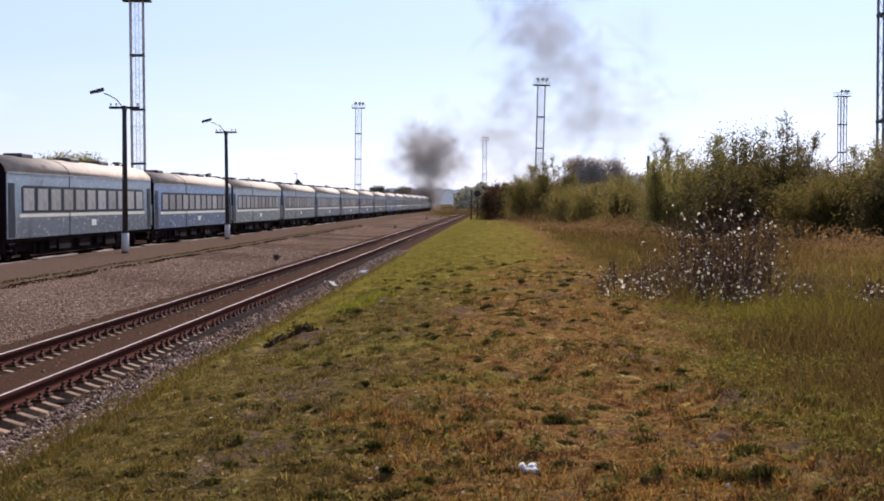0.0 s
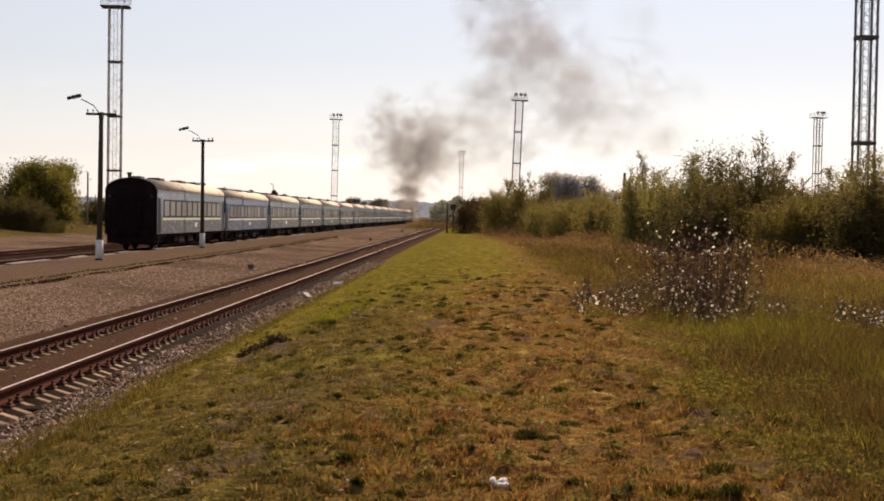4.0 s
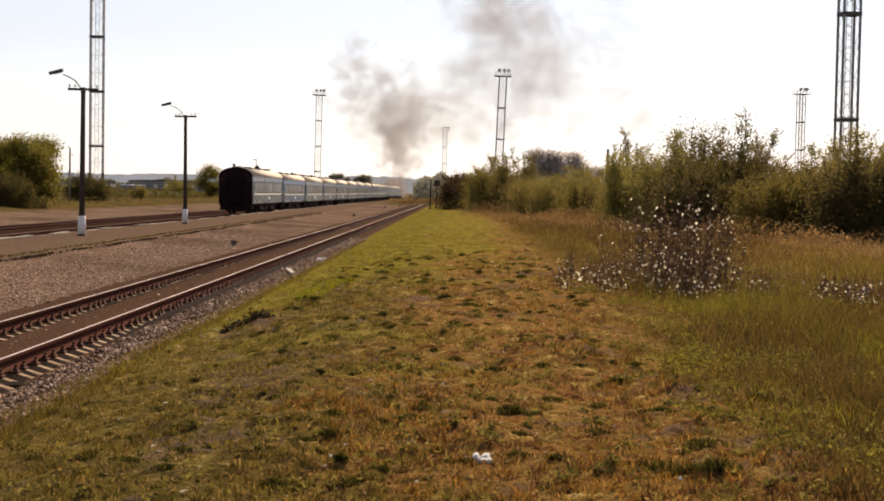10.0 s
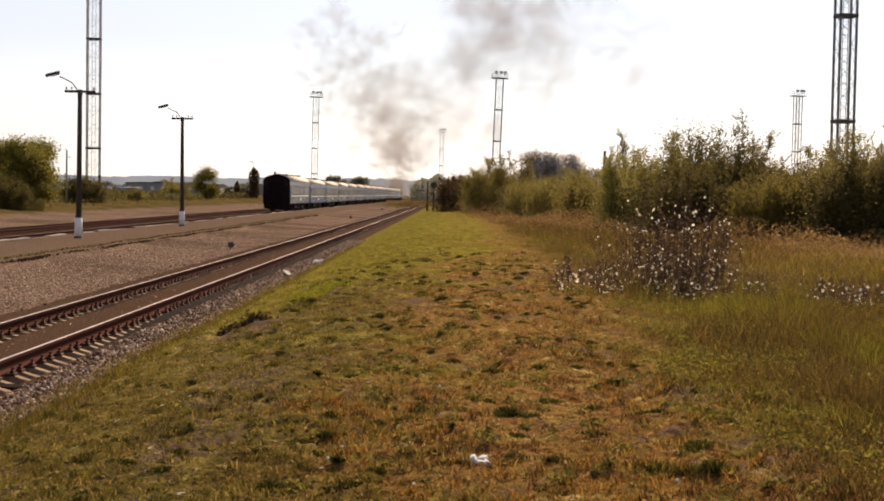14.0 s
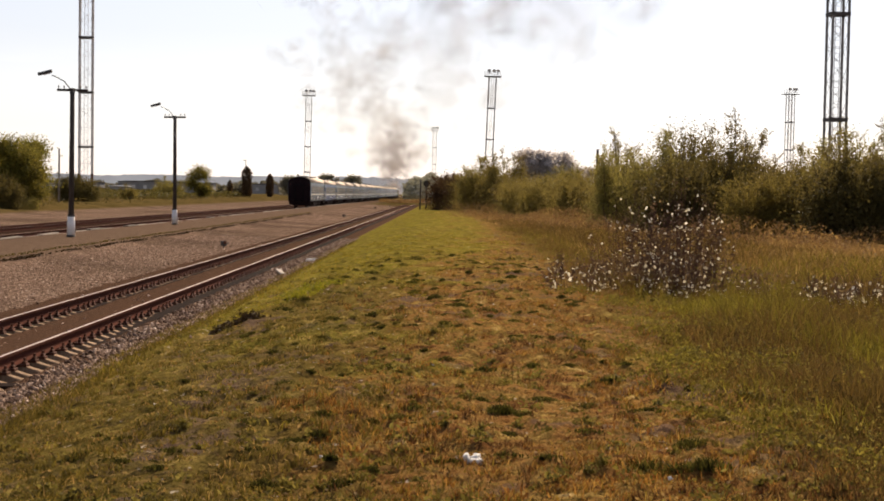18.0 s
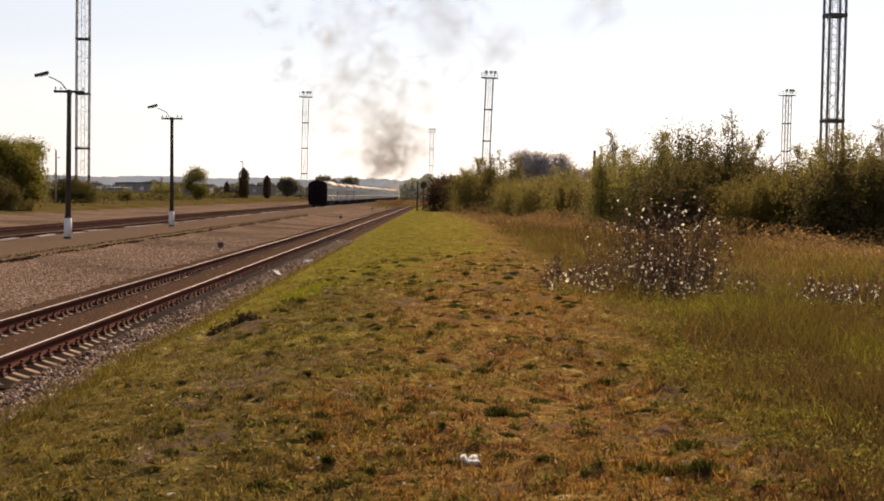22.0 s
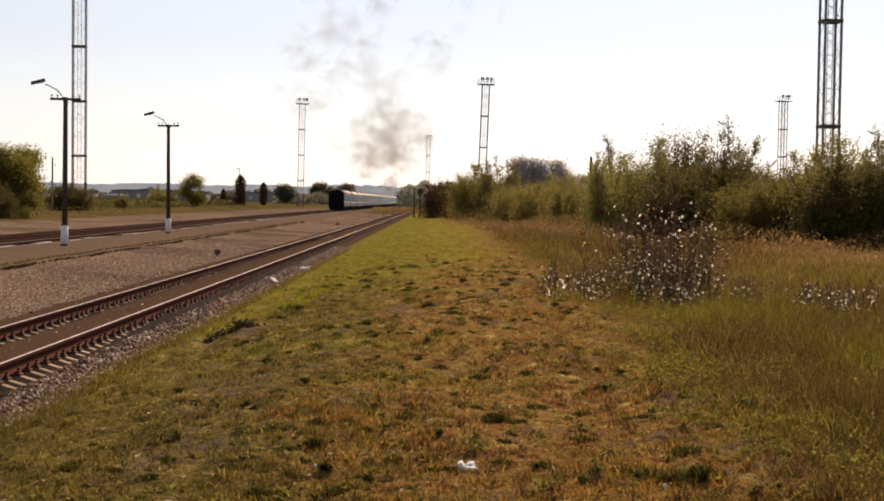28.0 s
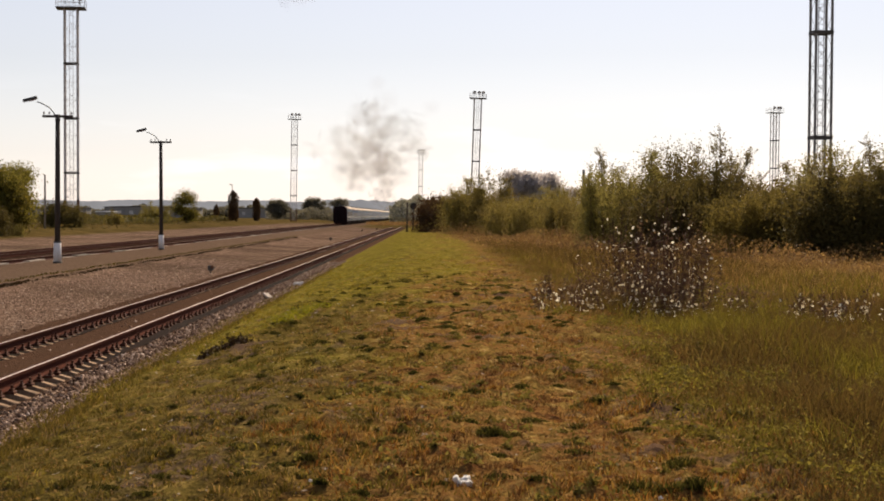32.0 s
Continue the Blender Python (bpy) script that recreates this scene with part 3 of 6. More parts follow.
# ---- the ground ----
PROFILE = [(-4000, 1.0), (-60, 1.25), (-41, 1.15), (-37.5, 0.8), (-36, 0.55), (-27, 0.44), (-18.1, 0.42), (-17.95, 0.66), (-17.6, 0.76), (-13.15, 0.755), (-13.0, 0.65), (-12.3, 0.54), (-9.5, 0.41), (-8.7, 0.38), (-8.2, 0.24), (-5.15, 0.24), (-4.85, 0.34), (-4.6, 0.44), (-4.2, 0.52), (-3.2, 0.72), (-2.2, 0.98), (-1.3, 1.13),
           (0, 1.2), (2.2, 1.2), (4, 1.08), (7, 0.95), (12, 0.9), (30, 0.9), (80, 1.0), (4000, 1.0)]


def ground_height(x, y):
    """The lie of the land, with gentle bumps on the bank."""
    xs, zs = zip(*PROFILE)
    z = np.interp(x, xs, zs)
    on_bank = np.clip((np.asarray(x) + 4.2) / 1.5, 0, 1)
    bump = 0.05 * np.sin(x * 1.3 + 0.7 * np.sin(y * 0.5)) * np.sin(y * 0.8 + 1.1) + 0.025 * np.sin(x * 4.1 + y * 1.7) * np.sin(y * 2.9 - x)
    x, y = np.broadcast_arrays(np.asarray(x, float), np.asarray(y, float))
    near = (on_bank > 0) & (y > 5) & (y < 80) & (x < 14)
    tuft = np.zeros(x.shape)
    if near.any():
        tuft[near] = [0.04 * noise.noise((a * 1.7, b * 1.3, 0.0)) + 0.08 * max(0.0, noise.noise((a * 5.5, b * 4.5, 3.0))) + 0.034 * noise.noise((a * 14.0, b * 12.0, 7.0)) for a, b in zip(x[near], y[near])]
    strip = np.interp(y, *zip(*STRIP)) + 0.10 * np.sin(y * 2.1) + 0.06 * np.sin(y * 5.3 + 1) - x
    scarp = 0.085 * np.clip(strip / 0.10, 0, 1) * np.exp(-np.clip(strip, 0, 9) / 0.8) * np.clip((y - 18) / 3, 0, 1) * np.clip((33 - y) / 4, 0, 1)
    return z + on_bank * (bump + tuft) + scarp * np.clip((x + 4.7) / 0.3, 0, 1)


def ground():
    xs = np.unique(np.concatenate([np.linspace(-4, 5, 170), np.linspace(5, 9, 40), np.linspace(-9.5, -4, 26), np.linspace(-22, -9.5, 26), np.linspace(-45, -22, 30), np.linspace(9, 40, 40),
                                   [x for x, _ in PROFILE], [-3000, -2000, -1000, -500, -250, -120, -80, 120, 250, 500, 1000, 2000]]))
    ys = np.unique(np.concatenate([np.linspace(-30, 3, 20), np.geomspace(5, 35, 420), np.linspace(35, 95, 110), np.linspace(95, 240, 60), np.linspace(240, 700, 40), [-3000, -800, -200, -80, 1000, 1600, 2500, 4500]]))
    gx, gy = np.meshgrid(xs, ys)
    v = np.stack([gx, gy, ground_height(gx, gy)], -1).reshape(-1, 3)
    w = len(xs)
    i = (np.arange(len(ys) - 1)[:, None] * w + np.arange(w - 1)[None, :]).ravel()
    ob = new("ground", loose_mesh("ground", v, np.stack([i, i + 1, i + w + 1, i + w], 1), M["ground"], True))
    return tagged(ob, "rough turf bank beside crushed-stone ground between railway tracks", "ground", kind="structure")


ground()

# ---- tracks ----
RAIL = [(-0.075, 0), (0.075, 0), (0.075, 0.015), (0.012, 0.035), (0.012, 0.125), (0.036, 0.137), (0.036, 0.172), (-0.036, 0.172), (-0.036, 0.137), (-0.012, 0.125), (-0.012, 0.035), (-0.075, 0.015)]
NEAR_X, NEAR_TOP = -6.55, 0.65
FAR_X, FAR_TOP = -19.75, 0.62


def rails(track, x, top, y0, y1, tread="rail_top"):
    for s in (-0.796, 0.796):
        rail = part("rail", Shape().sweep([(x + s + a, top - 0.176 + b) for a, b in RAIL], y0, y1), M["rail_side"], track)
        part("running_surface", Shape().box(x + s - 0.015, x + s + 0.018, y0, y1, top - 0.0035, top, 0.0015), M[tread], rail, "polished steel running surface" if tread == "rail_top" else "dulled running surface")


def sleeper_shape():
    s = Shape()
    o = [(-0.12, -0.16), (0.12, -0.16), (0.07, 0.0), (-0.07, 0.0)]
    vs = []
    for x, lift in ((-1.35, -0.12), (-0.94, 0.0), (-0.60, 0.0), (-0.15, -0.10), (0.15, -0.10), (0.60, 0.0), (0.94, 0.0), (1.35, -0.12)):
        vs += [(x, a, b + lift * (b == 0)) for a, b in o]
    fs = [(4 * j + i, 4 * j + (i + 1) % 4, 4 * j + 4 + (i + 1) % 4, 4 * j + 4 + i) for j in range(7) for i in range(4)]
    return s.add(vs, fs + [(0, 1, 2, 3), (28, 29, 30, 31)])


def near_track():
    track = thing("railway_track", pose(0, 0, 0), "single railway track with rusty rails on concrete sleepers in ballast", "railway track")
    rails(track, NEAR_X, NEAR_TOP, -40, 292)
    bed = [(-3.0, 0.28), (-2.0, 0.40), (-1.45, 0.435), (-1.05, 0.41), (-0.95, 0.32), (-0.6, 0.32), (-0.45, 0.41), (0, 0.432), (0.45, 0.41), (0.6, 0.32), (0.95, 0.32), (1.1, 0.335), (1.3, 0.385), (1.7, 0.38), (2.15, 0.24)]
    rng = np.random.default_rng(4)
    ys = np.concatenate([np.linspace(-10, 80, 240), np.linspace(81, 290, 80)])
    px, pz = np.interp(np.linspace(0, 14, 57), range(15), [a for a, _ in bed]), np.interp(np.linspace(0, 14, 57), range(15), [b for _, b in bed])
    v = np.stack([np.broadcast_to(px + NEAR_X, (len(ys), 57)), np.broadcast_to(ys[:, None], (len(ys), 57)), pz + np.interp(ys, [13, 25], [-0.02, 0.06])[:, None] * np.interp(px, [-0.72, -0.5, -0.2, 0.2, 0.5, 0.72, 0.9, 1.15, 1.7, 2.2], [0.0, 0.75, 0.35, 0.35, 0.75, 0.0, 0.1, 1, 0.7, 0]) + rng.normal(0, 0.012, (len(ys), 57))], -1).reshape(-1, 3)
    i = (np.arange(len(ys) - 1)[:, None] * 57 + np.arange(56)[None, :]).ravel()
    part("ballast_bed", loose_mesh("ballast_bed", v, np.stack([i, i + 1, i + 58, i + 57], 1), M["ballast_fill"]), None, track, "dark gravel bed under the sleepers")
    # oily strips whose black also paints the shade between the sleepers
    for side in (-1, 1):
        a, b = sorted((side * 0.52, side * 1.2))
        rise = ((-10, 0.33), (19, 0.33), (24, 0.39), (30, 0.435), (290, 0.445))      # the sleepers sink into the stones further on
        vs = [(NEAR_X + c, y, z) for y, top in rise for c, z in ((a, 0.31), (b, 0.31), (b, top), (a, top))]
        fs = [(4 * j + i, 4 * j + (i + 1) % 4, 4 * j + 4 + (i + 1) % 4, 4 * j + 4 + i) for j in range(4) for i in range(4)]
        part("oily_strip", Shape().add(vs, fs + [(0, 1, 2, 3), (16, 17, 18, 19)]), M["oily"], track, "oily stones under the rail, blackened for the shade between sleepers")
    # a solid black block stands in for a shaded hole by the rail
    part("drain_box", Shape().box(NEAR_X + 0.70, NEAR_X + 1.40, 18.60, 18.98, 0.30, 0.405, 0.02), M["oily"], track, "solid black block painted as a dark gap beside the rail")
    n = 15000
    y = 13 + 65 * rng.random(n) ** 1.7
    x = NEAR_X + np.where(rng.random(n) < 0.985, 1.28 + 0.95 * rng.random(n) ** 0.8, np.where(rng.random(n) < 0.25, rng.uniform(-2.6, -1.4, n), rng.uniform(-0.65, 0.65, n)))
    z = np.maximum(np.interp(x - NEAR_X, [a for a, _ in bed], [b for _, b in bed]) + np.interp(y, [13, 25], [-0.02, 0.05]) * (x > NEAR_X + 1.1), ground_height(x, y))
    size = rng.uniform(0.018, 0.045, n)
    o = np.array([(1, 0, 0), (-1, 0, 0), (0, 1, 0), (0, -1, 0), (0, 0, 1), (0, 0, -1)]) * 1.0
    shapes = o[None] * rng.uniform(0.6, 1.2, (n, 6, 1))
    v = np.einsum("nij,nkj->nki", turns(rng, n), shapes) * size[:, None, None] + np.stack([x, y, z + size * 0.35], 1)[:, None]
    near = np.stack([rng.uniform(-12.6, -8.2, 11000), 21 + 60 * rng.random(11000) ** 1.1], 1)
    spill = np.random.default_rng(9)              # some stones have rolled onto the turf's lip
    near[:1600] = np.stack([-4.95 + spill.exponential(0.22, 1600), 13 + 50 * spill.random(1600) ** 1.4], 1)
    small = rng.uniform(0.018, 0.038, 11000)
    flat = o[None] * rng.uniform(0.6, 1.2, (11000, 6, 1))
    near = np.concatenate([near, (ground_height(near[:, 0], near[:, 1]) + small * -0.2)[:, None]], 1)
    v = np.concatenate([v, np.einsum("nij,nkj->nki", turns(rng, 11000), flat) * small[:, None, None] + near[:, None]])
    n += 11000
    tri = np.array([(0, 2, 4), (2, 1, 4), (1, 3, 4), (3, 0, 4), (2, 0, 5), (1, 2, 5), (3, 1, 5), (0, 3, 5)])
    f = (6 * np.arange(n)[:, None, None] + tri[None]).reshape(-1, 3)
    stones = new("ballast_stones", loose_mesh("ballast_stones", v.reshape(-1, 3), f, M["stone"]))
    tagged(stones, "loose grey and brown crushed ballast stones beside the track", "ballast", kind="stuff")
    return track


def far_tracks():
    for x, label in ((FAR_X, "dark oily railway track on which the train leaves"), (-24.6, "second dark railway track with worn rails")):
        track = thing("railway_track", pose(0, 0, 0), label, "railway track")
        rails(track, x, FAR_TOP, -60, 900, "rail_worn")
        s = Shape()
        for k in range(520):
            y = 25 + k * 0.8
            s.box(x - 1.3, x + 1.3, y - 0.12, y + 0.12, FAR_TOP - 0.28, FAR_TOP - 0.175)
        part("timber_bed", s, M["old_sleeper"], track)["kind"] = "stuff"


TRACK = near_track()
far_tracks()

# ---- the low platform ----
def platform():
    edge = thing("platform", pose(0, 0, 0), "low trodden-earth platform with a worn concrete edge", "platform", kind="structure")
    slab = Shape().box(-0.14, 0.14, -1.40, 1.40, -0.40, 0.03, 0.012).mesh("edge_slab", M["edge_stone"])
    rng = random.Random(3)
    for k in range(95):
        again("edge_slab", slab, edge, pose(-17.95 + rng.uniform(-0.03, 0.03), 30 + 3 * k, 0.74 + rng.uniform(-0.08, 0.03), rng.uniform(-0.6, 0.6), rng.uniform(-2, 2), rng.uniform(-0.5, 0.5)))


platform()


# ---- lamp posts ----
def lamp_post(at, h, label):
    post = thing("lamp_post", at, label, "lamp post", "lamp posts on the platform")
    part("stump", Shape().rod((0, 0, 0.1), (0, 0, 1.1), 0.21, 0.19, 10), M["limewash"], post, "whitewashed concrete stump", True)
    part("foot", Shape().rod((0, 0, -0.3), (0, 0, 0.12), 0.23, 0.22, 10), M["tar"], post, "black tarred foot", True)
    part("pole", Shape().rod((0, 0, 1.0), (0, 0, h), 0.145, 0.115, 10), M["pole"], post, "dark weathered pole", True)
    for z, r in ((1.05, 0.20), (h - 0.28, 0.135)):
        part("band", Shape().rod((0, 0, z), (0, 0, z + 0.09), r, r, 10), M["dark_steel"], post)
    cross = part("crossarm", Shape().box(-0.78, 0.78, -0.07, 0.07, h - 0.16, h - 0.04, 0.015), M["pole"], post)
    for x in (-0.70, -0.42, 0.42, 0.70):
        part("insulator", Shape().rod((x, 0, h - 0.04), (x, 0, h + 0.03), 0.018).rod((x, 0, h + 0.03), (x, 0, h + 0.14), 0.05, 0.03, 8), M["porcelain"], cross, smooth=True)
    pts = [(0, 0, h - 0.35), (-0.16, 0, h + 0.02), (-0.42, 0, h + 0.34), (-0.85, 0, h + 0.56), (-1.05, 0, h + 0.62)]
    arm = part("lamp_arm", Shape().pipe(pts, [0.032] * 5), M["pole_steel"], post, "bent steel arm", True)
    head = Shape().sweep([(-0.10, 0.0), (0.10, 0.0), (0.12, 0.07), (0.06, 0.15), (-0.06, 0.15), (-0.12, 0.07)], -0.36, 0.36)
    tilt = pose(-1.38, 0, h + 0.68, 0, 0, 90) @ pose(0, 0, 0, -15)
    lamp = part("lamp_head", head, M["dark_steel"], post, "dark luminaire housing", at=tilt)
    part("lens", Shape().box(-0.085, 0.085, -0.30, 0.10, -0.035, 0.0, 0.01), M["lamp_glass"], lamp, "clear lamp lens")
    return post


lamp_post(pose(-16.0, 65.2, 0.74, 0, 0.3, 4) @ Matrix.Diagonal((0.83, 0.83, 0.85, 1)), 7.5, "dark wooden lamp post with crossarm and whitewashed stump")
lamp_post(pose(-16.1, 90.8, 0.74, 0, -0.2, -3) @ Matrix.Diagonal((0.83, 0.83, 0.855, 1)), 7.6, "dark lamp post with a bent lamp arm beside the rails")


# ---- floodlight masts ----
def mast(at, label, lamps=((-0.6, -0.9), (0.3, -0.9), (1.0, -0.5)), h=28.0, a=0.70, metal="galvanised"):
    tower = thing("floodlight_mast", at, label, "floodlight mast", "floodlight masts of the station")
    corners = [(-a, -a), (a, -a), (a, a), (-a, a)]
    for x, y in corners:
        part("rusty_leg", Shape().box(x - 0.085, x + 0.085, y - 0.085, y + 0.085, -0.4, 3.6, 0.01), M["rusty_steel"], tower, "rust-brown lower leg")
        part("leg", Shape().box(x - 0.08, x + 0.08, y - 0.08, y + 0.08, 3.6, h, 0.01), M[metal], tower)
    lattice = Shape()
    for j in range(4):
        (x0, y0), (x1, y1) = corners[j], corners[(j + 1) % 4]
        z, k = 0.3, 0
        while z < h - 1.0:
            za, zb = z, z + 1.15
            p, q = ((x0, y0), (x1, y1)) if k % 2 else ((x1, y1), (x0, y0))
            lattice.rod((*p, za), (*q, zb), 0.017, n=4, caps=False)
            if k % 2 == 0:
                lattice.rod((x0, y0, za), (x1, y1, za), 0.014, n=4, caps=False)
            z, k = zb, k + 1
    part("lattice", lattice, M[metal], tower, "zigzag bracing of thin bars")
    for z in (0.15, 7.0, 14.0, 21.0):
        ring = Shape()
        for j in range(4):
            (x0, y0), (x1, y1) = corners[j], corners[(j + 1) % 4]
            ring.box(min(x0, x1) - 0.1, max(x0, x1) + 0.1, min(y0, y1) - 0.1, max(y0, y1) + 0.1, z - 0.11, z + 0.11) if j % 2 == 0 else ring.box(x0 - 0.1, x0 + 0.1, -a + 0.1, a - 0.1, z - 0.11, z + 0.11)
        part("belt", ring, M["dark_steel"] if z > 1 else M["rusty_steel"], tower, "heavy horizontal belt")
    rung = Shape().box(-0.22, -0.18, -0.03, 0.03, 0.4, h).box(0.18, 0.22, -0.03, 0.03, 0.4, h)
    for k in range(int(h / 0.45)):
        rung.rod((-0.2, 0, 0.6 + 0.45 * k), (0.2, 0, 0.6 + 0.45 * k), 0.014, n=4, caps=False)
    part("ladder", rung, M[metal], tower)
    part("top_platform", Shape().box(-1.6, 1.6, -1.3, 1.3, h, h + 0.14, 0.02), M["dark_steel"], tower)
    fence = Shape()
    for x in np.linspace(-1.55, 1.55, 6):
        for y in (-1.25, 1.25):
            fence.rod((x, y, h + 0.14), (x, y, h + 1.15), 0.025, n=5)
    for z in (h + 0.65, h + 1.15):
        for s in (-1, 1):
            fence.rod((-1.55, 1.25 * s, z), (1.55, 1.25 * s, z), 0.025, n=5).rod((1.55 * s, -1.25, z), (1.55 * s, 1.25, z), 0.025, n=5)
    part("railing", fence, M[metal], tower)
    for x, y in lamps:
        light = part("floodlight", Shape().rod((0, -0.25, 0), (0, 0.1, 0.05), 0.36, 0.28, 10).rod((0, 0.1, 0.05), (0, 0.35, 0.08), 0.28, 0.12, 10).rod((0, 0, -0.8), (0, 0, -0.2), 0.05), M["dark_steel"], tower, "dark round floodlight", True, pose(x, y, h + 1.35, 12, 0, 20 * x))
        part("floodlight_lens", Shape().rod((0, -0.275, 0), (0, -0.25, 0), 0.33, 0.33, 10), M["lamp_glass"], light)
    return tower


first_mast = mast(pose(-46.24, 196, 1.15, 0, 0, 8) @ Matrix.Diagonal((1.15, 1.15, 1, 1)), "tall pale lattice floodlight mast with rusty legs in the field")
MASTS = [(-37.95, 420, 1.1, 0.8, 5, "slim pale floodlight mast beyond the tracks"), (9.9, 342, 1.0, 1.8, -6, "slim pale floodlight mast behind the bushes"),
         (-4.7, 643, 1.0, 0.5, 2, "distant pale floodlight mast near the line's end"), (87.1, 387, 1.0, 0.5, 12, "distant slim floodlight mast above the hedge")]
for x, y, z, lean, turn, label in MASTS:
    tagged(copy_thing(first_mast, pose(x - 14 * math.sin(radians(lean)), y, z, 0, lean) @ pose(0, 0, 0, 0, 0, turn)), label)
mast(pose(28.77, 113, 0.9, 0, 0.3, 6) @ Matrix.Diagonal((1, 1, 1.11, 1)), "large dark-grey lattice floodlight mast behind the hedge", a=0.61, metal="weathered")


# ---- the train ----
PITCH, LENGTH, HALF = 24.54, 23.9, 1.53
ROOF = [(math.sin(a) * HALF, 3.62 + 0.78 * math.cos(a)) for a in [radians(-90 + 15 * k) for k in range(13)]]


def wheel_mesh():
    return Shape().rod((-0.07, 0, 0), (0.07, 0, 0), 0.475, 0.475, 18).rod((-0.10, 0, 0), (-0.07, 0, 0), 0.50, 0.50, 18).rod((0.07, 0, 0), (0.11, 0, 0), 0.16, 0.14, 10).mesh("wheel", M["wheel"], False)


WHEEL = wheel_mesh()


def bogie(parent, y):
    frame_shape = Shape()
    for s in (-1, 1):
        frame_shape.sweep([(s * 1.0 - 0.09, 0.45), (s * 1.0 + 0.09, 0.45), (s * 1.0 + 0.09, 0.78), (s * 1.0 - 0.09, 0.78)], -1.75, 1.75)
        for q in (-1.2, 1.2):
            frame_shape.box(s * 1.03 - 0.14, s * 1.03 + 0.14, q - 0.2, q + 0.2, 0.30, 0.66, 0.03)
            for c in (-0.34, 0.34):
                frame_shape.rod((s * 1.03, q + c, 0.38), (s * 1.03, q + c, 0.72), 0.09, n=8)
    frame_shape.box(-1.0, 1.0, -0.3, 0.3, 0.5, 0.85, 0.03).box(-1.0, 1.0, -1.75, -1.6, 0.5, 0.7).box(-1.0, 1.0, 1.6, 1.75, 0.5, 0.7)
    b = part("bogie", frame_shape, M["underframe"], parent, "dark sprung bogie", at=pose(0, y, 0))
    for q in (-1.2, 1.2):
        for s in (-1, 1):
            again("wheel", WHEEL, b, pose(0.8 * s, q, 0.475, 0, 0, 0 if s > 0 else 180))
    return b


